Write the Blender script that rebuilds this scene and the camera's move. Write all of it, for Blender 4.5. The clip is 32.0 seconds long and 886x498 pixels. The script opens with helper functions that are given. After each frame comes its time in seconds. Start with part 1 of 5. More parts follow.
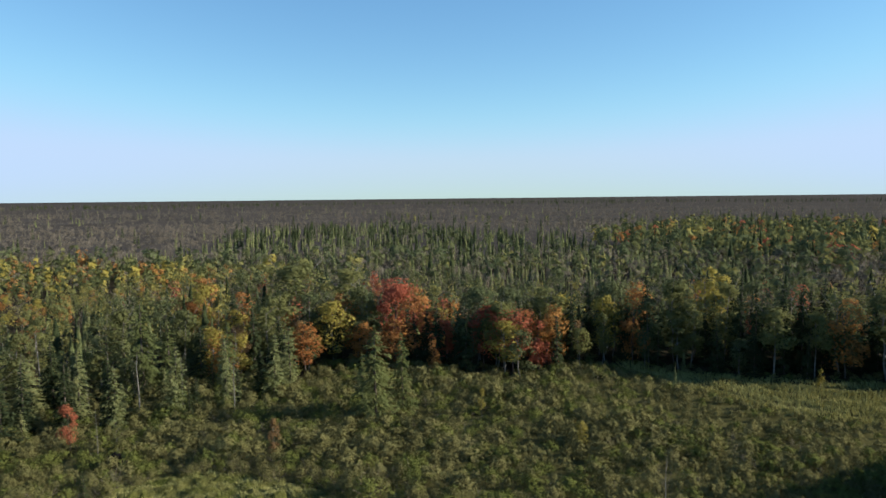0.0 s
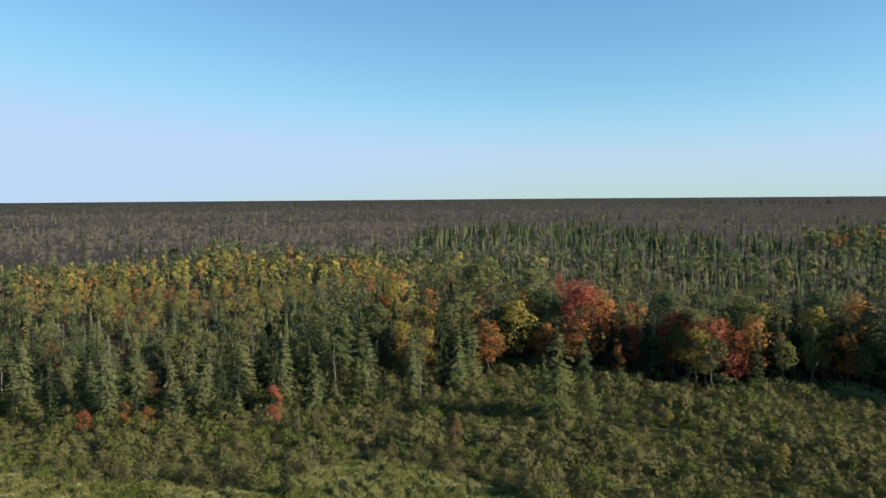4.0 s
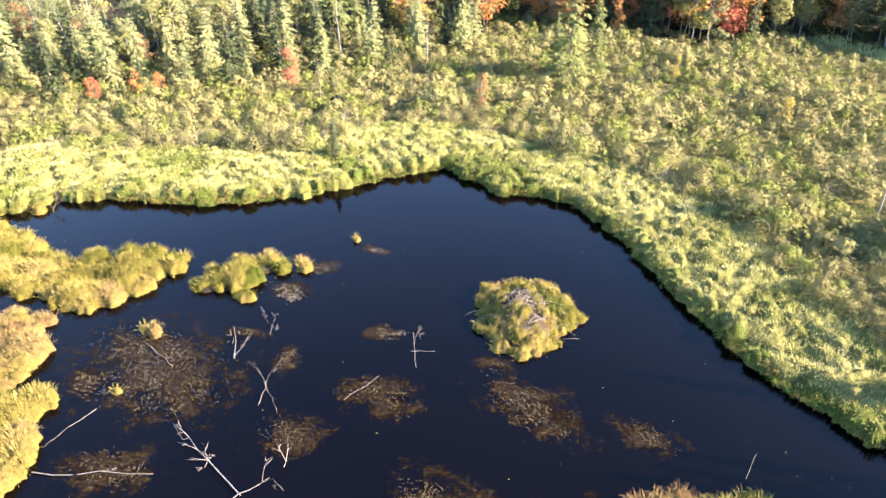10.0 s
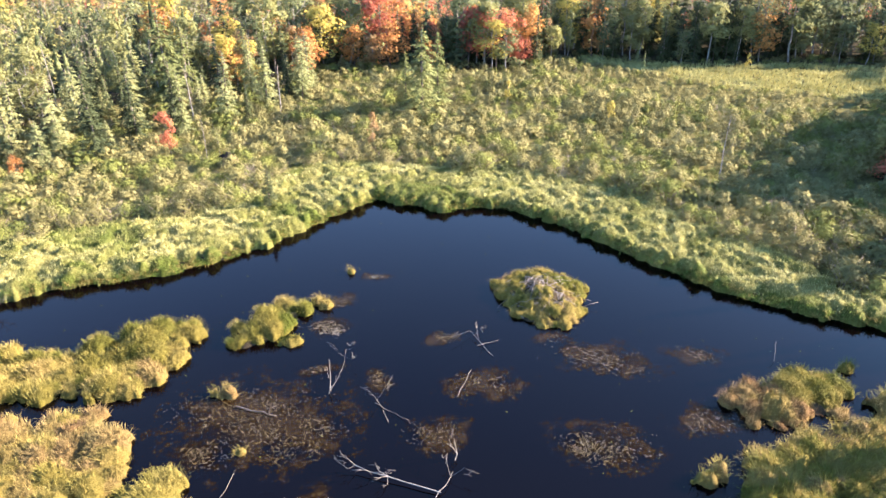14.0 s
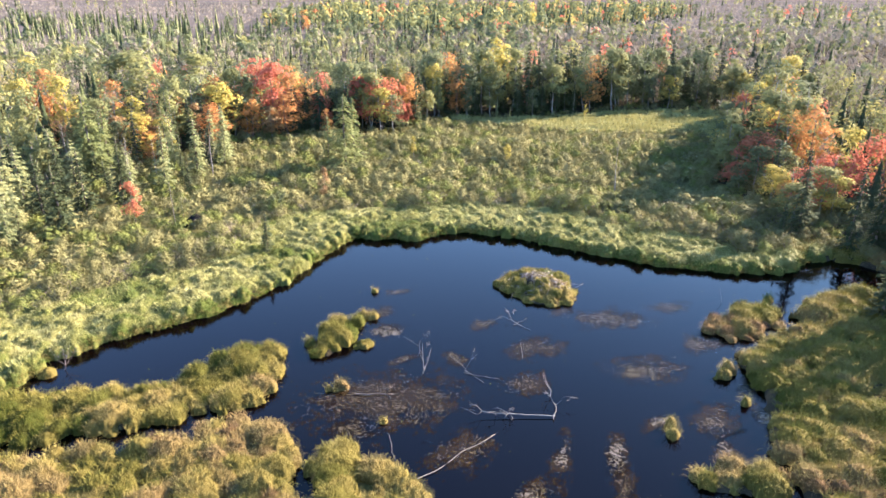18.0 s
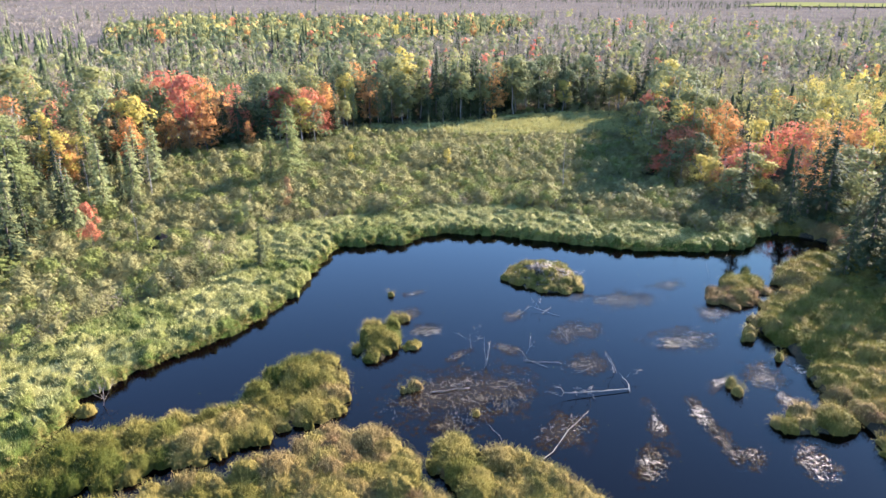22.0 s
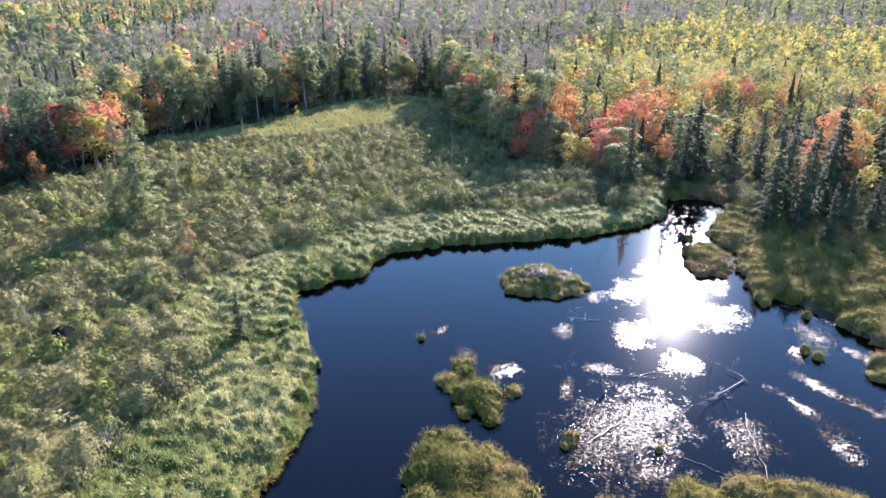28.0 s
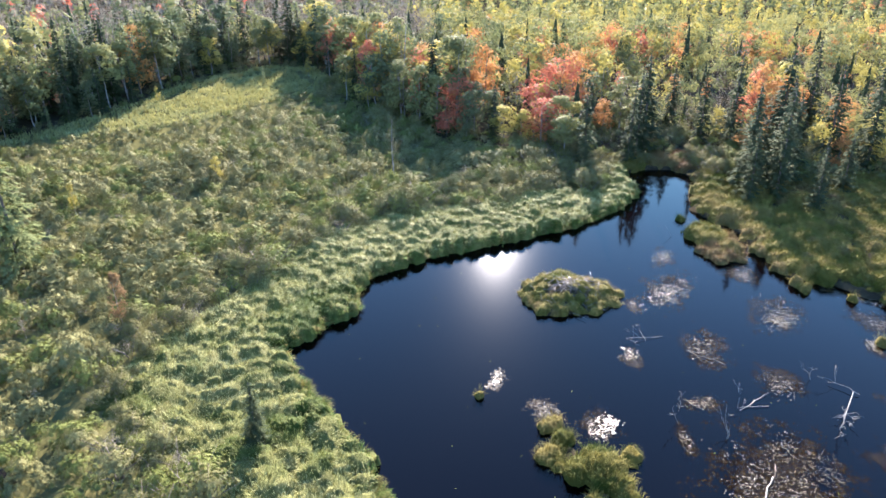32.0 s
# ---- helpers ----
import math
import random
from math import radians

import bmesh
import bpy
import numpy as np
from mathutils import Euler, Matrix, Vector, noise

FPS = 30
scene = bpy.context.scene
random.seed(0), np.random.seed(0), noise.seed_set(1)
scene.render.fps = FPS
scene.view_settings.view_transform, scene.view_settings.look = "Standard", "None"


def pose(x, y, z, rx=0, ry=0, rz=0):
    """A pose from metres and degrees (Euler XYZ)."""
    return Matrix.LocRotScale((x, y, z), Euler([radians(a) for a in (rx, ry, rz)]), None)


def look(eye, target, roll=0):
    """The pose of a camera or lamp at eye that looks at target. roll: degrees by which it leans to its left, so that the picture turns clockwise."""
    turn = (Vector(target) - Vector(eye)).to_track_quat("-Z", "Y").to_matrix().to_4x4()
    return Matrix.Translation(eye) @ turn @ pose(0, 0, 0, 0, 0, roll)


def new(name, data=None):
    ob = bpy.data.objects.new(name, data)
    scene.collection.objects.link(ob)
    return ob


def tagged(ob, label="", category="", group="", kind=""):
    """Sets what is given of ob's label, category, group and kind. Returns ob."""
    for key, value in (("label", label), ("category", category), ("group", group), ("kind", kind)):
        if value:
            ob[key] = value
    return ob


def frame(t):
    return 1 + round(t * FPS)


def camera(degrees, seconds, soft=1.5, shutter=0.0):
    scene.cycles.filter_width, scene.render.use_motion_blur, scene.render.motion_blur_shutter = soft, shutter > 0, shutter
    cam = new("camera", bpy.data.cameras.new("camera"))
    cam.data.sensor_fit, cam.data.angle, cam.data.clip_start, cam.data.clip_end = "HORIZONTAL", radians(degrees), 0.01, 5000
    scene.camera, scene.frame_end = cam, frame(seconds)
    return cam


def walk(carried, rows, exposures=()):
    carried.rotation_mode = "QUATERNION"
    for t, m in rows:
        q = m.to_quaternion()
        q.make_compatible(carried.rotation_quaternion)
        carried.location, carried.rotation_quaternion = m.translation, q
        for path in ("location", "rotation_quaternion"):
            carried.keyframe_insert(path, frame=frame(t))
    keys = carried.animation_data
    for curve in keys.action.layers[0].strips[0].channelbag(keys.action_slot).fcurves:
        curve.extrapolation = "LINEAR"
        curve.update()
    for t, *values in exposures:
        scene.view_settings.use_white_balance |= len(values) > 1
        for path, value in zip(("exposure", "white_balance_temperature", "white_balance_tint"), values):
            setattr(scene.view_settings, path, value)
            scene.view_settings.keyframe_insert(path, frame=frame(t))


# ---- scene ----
cam = camera(64.6, 32.0)
PATH = [
    (0, (0.371, -0.62, 25.026), (0.373, 1.374, 24.873), -0.6),
    (0.5, (0.456, -0.46, 24.988), (0.237, 1.522, 24.835), -0.5),
    (1, (0.501, -0.437, 24.797), (0.151, 1.527, 24.647), -0.5),
    (1.5, (0.697, -0.405, 24.718), (0.276, 1.544, 24.569), -0.5),
    (2, (0.607, -0.372, 24.775), (0.143, 1.568, 24.625), -0.4),
    (2.5, (0.777, -0.303, 24.856), (0.285, 1.63, 24.707), -0.4),
    (4.5, (0.446, -0.341, 25.196), (-0.08, 1.582, 25.042), -0.3),
    (5, (0.488, -0.501, 24.836), (-0.043, 1.407, 24.556), -0.1),
    (5.5, (0.129, -0.959, 24.522), (-0.362, 0.837, 23.791), 0.2),
    (5.9, (0.094, -0.946, 24.839), (-0.36, 0.704, 23.803), 0.2),
    (6, (-0.075, -0.981, 24.89), (-0.517, 0.637, 23.8), 0.3),
    (6.5, (-0.672, -0.946, 25.077), (-1.111, 0.671, 23.985), 0.3),
    (7, (-1.36, -1.174, 25.003), (-1.803, 0.456, 23.932), 0.4),
    (7.5, (-2.144, -1.412, 25.053), (-2.586, 0.224, 23.99), 0.4),
    (8, (-3.098, -1.608, 25.163), (-3.527, 0.032, 24.101), 0.4),
    (8.5, (-4.157, -1.902, 25.257), (-4.564, -0.253, 24.2), 0.3),
    (9, (-5.385, -2.192, 25.493), (-5.764, -0.538, 24.435), 0.2),
    (9.5, (-6.903, -2.552, 25.667), (-7.234, -0.888, 24.607), 0.4),
    (10, (-8.539, -2.995, 25.805), (-8.809, -1.318, 24.75), 0.3),
    (10.5, (-10.356, -3.512, 25.79), (-10.548, -1.819, 24.743), 0.4),
    (11, (-12.329, -3.976, 25.854), (-12.43, -2.272, 24.812), 0.5),
    (11.5, (-14.423, -4.477, 25.888), (-14.427, -2.763, 24.857), 0.4),
    (12, (-16.802, -5.046, 25.78), (-16.705, -3.325, 24.766), 0.5),
    (12.5, (-19.339, -5.553, 25.722), (-19.137, -3.83, 24.728), 0.5),
    (13, (-21.879, -6.153, 25.743), (-21.574, -4.432, 24.769), 0.4),
    (13.5, (-24.597, -6.633, 25.719), (-24.201, -4.918, 24.769), 0.5),
    (14, (-27.181, -7.196, 25.637), (-26.697, -5.491, 24.712), 0.6),
    (14.5, (-29.577, -7.703, 25.516), (-29.003, -6.011, 24.616), 0.6),
    (15, (-32.251, -8.179, 25.402), (-31.581, -6.508, 24.532), 0.7),
    (15.5, (-34.924, -8.734, 25.12), (-34.161, -7.086, 24.283), 0.9),
    (17.5, (-44.172, -10.705, 25.154), (-43.194, -9.128, 24.409), 0.1),
    (18, (-46.039, -10.771, 25.17), (-45.027, -9.206, 24.444), 0.1),
    (18.5, (-47.877, -10.57, 25.267), (-46.828, -9.024, 24.553), 0.1),
    (19, (-49.574, -10.076, 25.18), (-48.482, -8.557, 24.472), 0.2),
    (19.5, (-51.002, -9.358, 25.034), (-49.851, -7.882, 24.328), -0.1),
    (20, (-52.324, -8.529, 24.826), (-51.13, -7.085, 24.126), -0.0),
    (20.5, (-53.595, -7.497, 24.662), (-52.381, -6.068, 23.966), 0.0),
    (21, (-54.831, -6.176, 24.39), (-53.605, -4.756, 23.697), 0.2),
    (21.5, (-56.141, -4.589, 24.195), (-54.873, -3.204, 23.505), 0.3),
    (22, (-57.504, -2.74, 24.156), (-56.151, -1.438, 23.468), 0.4),
    (22.5, (-58.546, -0.715, 24.114), (-57.152, 0.544, 23.427), 0.4),
    (23, (-59.452, 1.586, 24.226), (-58.034, 2.817, 23.537), 0.5),
    (23.5, (-60.232, 3.964, 24.484), (-58.772, 5.141, 23.791), 0.6),
    (24, (-60.919, 6.433, 24.67), (-59.407, 7.54, 23.97), 0.7),
    (24.5, (-61.683, 8.848, 24.79), (-60.118, 9.873, 24.083), 0.6),
    (25, (-62.575, 11.236, 24.937), (-60.956, 12.171, 24.225), 0.7),
    (25.5, (-63.485, 13.531, 25.036), (-61.834, 14.401, 24.317), 0.7),
    (27.5, (-64.664, 21.432, 25.156), (-62.905, 22.041, 24.426), -0.0),
    (28, (-64.301, 23.196, 25.204), (-62.525, 23.742, 24.464), -0.2),
    (28.5, (-63.865, 25.002, 25.239), (-62.088, 25.528, 24.489), -0.1),
    (29, (-63.32, 27.034, 25.314), (-61.532, 27.51, 24.553), 0.0),
    (29.5, (-62.474, 29.221, 25.327), (-60.667, 29.596, 24.555), -0.0),
    (30, (-61.374, 31.383, 25.373), (-59.557, 31.666, 24.587), -0.1),
    (30.5, (-59.956, 33.36, 25.471), (-58.133, 33.537, 24.667), -0.3),
    (31, (-58.42, 35.469, 25.588), (-56.599, 35.566, 24.766), -0.3),
    (31.5, (-56.688, 37.403, 25.703), (-54.875, 37.475, 24.86), -0.3),
    (32, (-55.137, 39.177, 25.865), (-53.334, 39.232, 25.002), -0.4),
]
EXPOSURES = [(0.0, 0.89, 6500, 12), (5.0, 0.80, 6500, 12), (5.3, 1.05, 6450, 14), (5.6, 2.30, 6450, 19), (6.0, 3.15, 6200, 25), (6.5, 3.50, 6250, 28), (7.0, 3.70, 6380, 30), (8.0, 3.70, 6830, 30), (9.0, 3.80, 7080, 30), (12.0, 3.77, 6960, 30),
             (15.0, 3.55, 6930, 32), (19.0, 3.44, 6550, 30), (24.0, 3.29, 6150, 28), (28.0, 3.23, 5850, 32), (29.0, 3.11, 5800, 45), (30.0, 3.21, 5600, 50), (31.0, 3.21, 6000, 28), (32.0, 3.41, 6100, 24)]
walk(cam, [(t, look(eye, target, roll)) for t, eye, target, roll in PATH], EXPOSURES)

# ---- sky and sun ----
SUN_EL, SUN_AZ = 22.0, -3.0   # degrees; azimuth counted from +x towards +y
world = bpy.data.worlds.new("sky")
scene.world = world
world.use_nodes = True
wn = world.node_tree.nodes
wn.clear()
sky = wn.new("ShaderNodeTexSky")
sky.sky_type, sky.sun_disc = "NISHITA", False
sky.sun_elevation, sky.sun_rotation = radians(SUN_EL), radians(90 - SUN_AZ)
sky.air_density, sky.dust_density, sky.ozone_density, sky.altitude = 1.0, 0.0, 5.0, 400
bg = wn.new("ShaderNodeBackground")
bg.inputs["Strength"].default_value = 0.085
wo = wn.new("ShaderNodeOutputWorld")
# the clear autumn sky stays blue down to the horizon: hold its brightest part back, channel by channel
wl = world.node_tree.links
split, join = wn.new("ShaderNodeSeparateColor"), wn.new("ShaderNodeCombineColor")
wl.new(sky.outputs[0], split.inputs[0])
for k, (power, gain, cap) in enumerate(((1.0, 1.11, 3.45), (0.9, 1.39, 4.65), (0.75, 1.67, 6.3))):
    pw, ml, mn = wn.new("ShaderNodeMath"), wn.new("ShaderNodeMath"), wn.new("ShaderNodeMath")
    pw.operation, ml.operation, mn.operation = "POWER", "MULTIPLY", "SMOOTH_MIN"
    pw.inputs[1].default_value, ml.inputs[1].default_value, mn.inputs[1].default_value, mn.inputs[2].default_value = power, gain, cap, 1.0
    wl.new(split.outputs[k], pw.inputs[0])
    wl.new(pw.outputs[0], ml.inputs[0])
    wl.new(ml.outputs[0], mn.inputs[0])
    wl.new(mn.outputs[0], join.inputs[k])
wl.new(join.outputs[0], bg.inputs[0])
world.node_tree.links.new(bg.outputs[0], wo.inputs[0])
sun = new("sun", bpy.data.lights.new("sun", "SUN"))
sun.data.energy, sun.data.angle, sun.data.color = 5.0, radians(0.53), (1.0, 0.935, 0.785)
_d = Vector((math.cos(radians(SUN_EL)) * math.cos(radians(SUN_AZ)), math.cos(radians(SUN_EL)) * math.sin(radians(SUN_AZ)), math.sin(radians(SUN_EL))))
sun.matrix_world = look(_d * 500, (0, 0, 0))

# ---- materials ----
def basic(name):
    m = bpy.data.materials.new(name)
    m.use_nodes = True
    nt = m.node_tree
    return m, nt, nt.nodes["Principled BSDF"]


def ramp(nt, fac, stops):
    r = nt.nodes.new("ShaderNodeValToRGB")
    el = r.color_ramp.elements
    while len(el) < len(stops):
        el.new(0.5)
    for e, (p, c) in zip(el, stops):
        e.position, e.color = p, (*c, 1)
    nt.links.new(fac, r.inputs[0])
    return r.outputs[0]


def tex(nt, scale, detail=4, rough=0.6, coord="Object"):
    tc = nt.nodes.new("ShaderNodeTexCoord")
    n = nt.nodes.new("ShaderNodeTexNoise")
    n.inputs["Scale"].default_value, n.inputs["Detail"].default_value, n.inputs["Roughness"].default_value = scale, detail, rough
    nt.links.new(tc.outputs[coord], n.inputs["Vector"])
    return n.outputs[0]


def calc(nt, op, a, b):
    n = nt.nodes.new("ShaderNodeMath")
    n.operation = op
    for k, v in enumerate((a, b)):
        if isinstance(v, (int, float)):
            n.inputs[k].default_value = v
        else:
            nt.links.new(v, n.inputs[k])
    return n.outputs[0]


def leaf_mat(name, cols, trans=0.35, scale=0.35, rough=0.7, spread=0.5, spec=0.02, single=0.3, cut=0.0, open_part=0.47, tree=0.0):
    """Foliage: colour varies by leaf, by plant and in drifts; some light passes through.
    With cut, each spray is broken into many small leaves with gaps between them."""
    m, nt, p = basic(name)
    geo, inf = nt.nodes.new("ShaderNodeNewGeometry"), nt.nodes.new("ShaderNodeObjectInfo")
    f = calc(nt, "MULTIPLY", geo.outputs["Random Per Island"], single)
    f = calc(nt, "ADD", f, calc(nt, "MULTIPLY", inf.outputs["Random"], 0.25))
    f = calc(nt, "ADD", f, calc(nt, "MULTIPLY", tex(nt, scale, 3), spread))
    if tree:
        sort = nt.nodes.new("ShaderNodeAttribute")
        sort.attribute_name = "tree_tone"
        f = calc(nt, "ADD", f, calc(nt, "MULTIPLY", sort.outputs["Fac"], tree))
    f = calc(nt, "ADD", f, 0.125 - 0.5 * single + 0.25 - 0.5 * spread - 0.5 * tree)
    k = len(cols) - 1
    c = ramp(nt, f, [(0.12 + 0.76 * i / k, q) for i, q in enumerate(cols)])
    nt.links.new(c, p.inputs["Base Color"])
    p.inputs["Roughness"].default_value = rough
    p.inputs["Specular IOR Level"].default_value = spec
    t = nt.nodes.new("ShaderNodeBsdfTranslucent")
    nt.links.new(c, t.inputs[0])
    mix = nt.nodes.new("ShaderNodeMixShader")
    mix.inputs[0].default_value = trans
    nt.links.new(p.outputs[0], mix.inputs[1])
    nt.links.new(t.outputs[0], mix.inputs[2])
    last = mix.outputs[0]
    if cut:
        hole = nt.nodes.new("ShaderNodeMixShader")
        fine = tex(nt, cut, 2, 0.7)
        nt.links.new(calc(nt, "LESS_THAN", fine, open_part), hole.inputs[0])
        curl = nt.nodes.new("ShaderNodeBump")
        curl.inputs["Strength"].default_value, curl.inputs["Distance"].default_value = 0.85, 1.9 / cut
        nt.links.new(fine, curl.inputs["Height"])
        nt.links.new(curl.outputs[0], p.inputs["Normal"])
        nt.links.new(curl.outputs[0], t.inputs["Normal"])
        nt.links.new(last, hole.inputs[1])
        nt.links.new(nt.nodes.new("ShaderNodeBsdfTransparent").outputs[0], hole.inputs[2])
        last = hole.outputs[0]
    nt.links.new(last, nt.nodes["Material Output"].inputs[0])
    return m


def rough_mat(name, cols, scale=1.0, rough=0.9, bump=0.3, spec=0.2, fine=12.0):
    m, nt, p = basic(name)
    a, b = tex(nt, scale, 6), tex(nt, scale * fine, 4)
    f = calc(nt, "ADD", calc(nt, "MULTIPLY", a, 0.65), calc(nt, "MULTIPLY", b, 0.35))
    k = len(cols) - 1
    nt.links.new(ramp(nt, f, [(0.3 + 0.4 * i / k, q) for i, q in enumerate(cols)]), p.inputs["Base Color"])
    p.inputs["Roughness"].default_value, p.inputs["Specular IOR Level"].default_value = rough, spec
    bp = nt.nodes.new("ShaderNodeBump")
    bp.inputs["Strength"].default_value, bp.inputs["Distance"].default_value = bump, 0.1
    nt.links.new(f, bp.inputs["Height"])
    nt.links.new(bp.outputs[0], p.inputs["Normal"])
    return m


M_BANK = leaf_mat("bank_sedge", [(0.0664, 0.0922, 0.0181), (0.1374, 0.1456, 0.0414), (0.2133, 0.2065, 0.0728), (0.2939, 0.2747, 0.1142)], 0.08, 0.6, 0.6, 0.45, single=0.25, tree=0.45)
def mop_mat(name, like):
    """The packed grass of a tussock: colour of the loose blades with their shade painted in, and a fine strand relief.
    """
    m = like.copy()
    m.name = name
    nt = m.node_tree
    bp = nt.nodes.new("ShaderNodeBump")
    bp.inputs["Strength"].default_value, bp.inputs["Distance"].default_value = 1.0, 0.09
    nt.links.new(calc(nt, "ADD", tex(nt, 9.0, 5, 0.75), calc(nt, "MULTIPLY", tex(nt, 38.0, 3, 0.8), 0.5)), bp.inputs["Height"])
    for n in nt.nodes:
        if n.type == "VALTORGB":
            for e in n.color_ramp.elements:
                e.color = (e.color[0] * 0.6, e.color[1] * 0.58, e.color[2] * 0.55, 1)   # dead thatch under the green, darkened to stand for shade among the blades
        if n.type in ("BSDF_PRINCIPLED", "BSDF_TRANSLUCENT"):
            nt.links.new(bp.outputs[0], n.inputs["Normal"])
    return m


M_GREEN_SEDGE = leaf_mat("green_sedge", [(0.0405, 0.0696, 0.0145), (0.0869, 0.1275, 0.0261), (0.1507, 0.1739, 0.0435)], 0.22, 0.3)
M_ISLE = leaf_mat("island_sedge", [(0.0488, 0.0624, 0.0107), (0.1077, 0.0987, 0.0213), (0.1704, 0.1386, 0.0379), (0.164, 0.1196, 0.0462), (0.1143, 0.0632, 0.0297)], 0.1, 0.16, 0.7, 0.5, single=0.12, tree=0.6)
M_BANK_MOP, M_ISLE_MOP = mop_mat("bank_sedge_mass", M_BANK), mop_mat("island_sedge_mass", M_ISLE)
M_MEADOW = leaf_mat("meadow_sedge", [(0.1489, 0.1538, 0.0546), (0.2283, 0.2183, 0.0794), (0.3076, 0.2828, 0.1191)], 0.2, 0.12)
M_SHRUB = leaf_mat("shrub_leaves", [(0.0853, 0.0821, 0.0324), (0.1173, 0.1107, 0.0433), (0.1529, 0.1427, 0.0577), (0.1565, 0.132, 0.0791)], 0.18, 0.12, 0.7, 0.6, single=0.08, cut=28.0, open_part=0.5, tree=0.3)
M_SHRUB_GREEN = leaf_mat("green_shrub_leaves", [(0.0792, 0.0929, 0.0244), (0.112, 0.1252, 0.0334), (0.1484, 0.1549, 0.0438)], 0.18, 0.2, single=0.08, cut=28.0, open_part=0.5)
M_YELLOW = leaf_mat("yellow_leaves", [(0.2062, 0.1828, 0.0467), (0.3051, 0.2508, 0.0595), (0.3876, 0.3061, 0.068)], 0.34, 0.4, single=0.1, cut=13.0, open_part=0.44)
M_LIME = leaf_mat("yellow_green_leaves", [(0.0638, 0.0768, 0.0339), (0.1128, 0.1211, 0.0475), (0.1654, 0.1655, 0.0594), (0.2482, 0.222, 0.072)], 0.32, 0.12, spread=0.3, single=0.05, cut=13.0, open_part=0.45, tree=0.7)
M_ORANGE = leaf_mat("orange_leaves", [(0.2722, 0.0983, 0.0378), (0.3478, 0.1588, 0.0529), (0.3629, 0.2117, 0.0605)], 0.34, 0.4, single=0.1, cut=13.0, open_part=0.44)
M_RED = leaf_mat("red_leaves", [(0.252, 0.0546, 0.0348), (0.3612, 0.1092, 0.0626), (0.3948, 0.168, 0.0765)], 0.34, 0.4, single=0.1, cut=13.0, open_part=0.44)
M_RUSSET = leaf_mat("russet_leaves", [(0.1344, 0.084, 0.042), (0.21, 0.126, 0.0588), (0.2604, 0.168, 0.0672)], 0.28, 0.4, cut=12.0)
M_GREEN = leaf_mat("green_leaves", [(0.0515, 0.0676, 0.0348), (0.0937, 0.1111, 0.0502), (0.1593, 0.1642, 0.0724)], 0.32, 0.15, spread=0.3, single=0.05, cut=13.0, open_part=0.45, tree=0.6)
M_SPRUCE = leaf_mat("spruce_needles", [(0.021, 0.0298, 0.0149), (0.0367, 0.0481, 0.021), (0.0612, 0.07, 0.0298)], 0.12, 0.5, 0.85, spec=0.03, cut=15.0, open_part=0.42)
M_FIR = leaf_mat("fir_needles", [(0.0637, 0.0804, 0.0274), (0.1127, 0.1303, 0.047), (0.1764, 0.1842, 0.0666)], 0.28, 0.5, 0.85, spec=0.03, cut=16.0, open_part=0.47)
M_PINE = leaf_mat("tamarack_needles", [(0.098, 0.1225, 0.051), (0.1666, 0.1813, 0.0764), (0.245, 0.2352, 0.098)], 0.28, 0.5, 0.85, cut=16.0, open_part=0.44)
M_TWIG = leaf_mat("grey_twigs", [(0.1048, 0.0892, 0.0664), (0.1398, 0.1205, 0.0926), (0.1747, 0.152, 0.1179)], 0.25, 0.05, 0.8, cut=17.0, open_part=0.55)
M_BARK = rough_mat("dark_bark", [(0.04, 0.03, 0.025), (0.10, 0.08, 0.065), (0.18, 0.15, 0.13)], 3.0)
M_BIRCH = rough_mat("pale_birch_bark", [(0.072, 0.063, 0.054), (0.162, 0.15, 0.132), (0.252, 0.234, 0.21)], 2.0)
M_DEAD = rough_mat("bleached_dead_wood", [(0.0544, 0.0476, 0.0408), (0.1156, 0.1054, 0.0918), (0.1904, 0.1768, 0.1598)], 4.0, 0.7)
M_WETWOOD = rough_mat("wet_dark_wood", [(0.02, 0.016, 0.012), (0.06, 0.045, 0.035), (0.12, 0.09, 0.07)], 4.0, 0.4, 0.3, 0.5)
M_SOIL = rough_mat("peat_soil", [(0.0138, 0.011, 0.0077), (0.0275, 0.022, 0.0138), (0.0495, 0.0385, 0.022)], 0.8, spec=0.0)
M_GROUND = rough_mat("marsh_litter", [(0.0331, 0.0318, 0.0119), (0.0663, 0.0616, 0.0239), (0.1061, 0.0961, 0.0398)], 0.25, spec=0.0)
M_THATCH = rough_mat("matted_dead_sedge", [(0.021, 0.0196, 0.0056), (0.0525, 0.0476, 0.0147), (0.105, 0.091, 0.0308)], 1.6, spec=0.0)
M_TAR = rough_mat("black_weathered_cloth", [(0.006, 0.006, 0.006), (0.012, 0.011, 0.010), (0.02, 0.018, 0.016)], 2.0, spec=0.0)
M_FLOOR = rough_mat("forest_litter", [(0.0154, 0.014, 0.0084), (0.0315, 0.0266, 0.0168), (0.0525, 0.0434, 0.0266)], 0.15, spec=0.0)
M_FAR = rough_mat("far_forest_cover", [(0.036, 0.0337, 0.027), (0.0585, 0.0518, 0.045), (0.081, 0.072, 0.0652)], 0.012, 0.95, 0.6, 0.0, 20)
M_HAY = rough_mat("hayfield_grass", [(0.063, 0.0724, 0.0252), (0.0882, 0.0945, 0.0347), (0.1134, 0.1134, 0.0473)], 0.02, spec=0.0)
M_MATS = leaf_mat("floating_dead_stems", [(0.0195, 0.0137, 0.0049), (0.0488, 0.0365, 0.0127), (0.117, 0.0926, 0.039)], 0.05, 0.6, 0.5, spec=0.25, single=0.6)
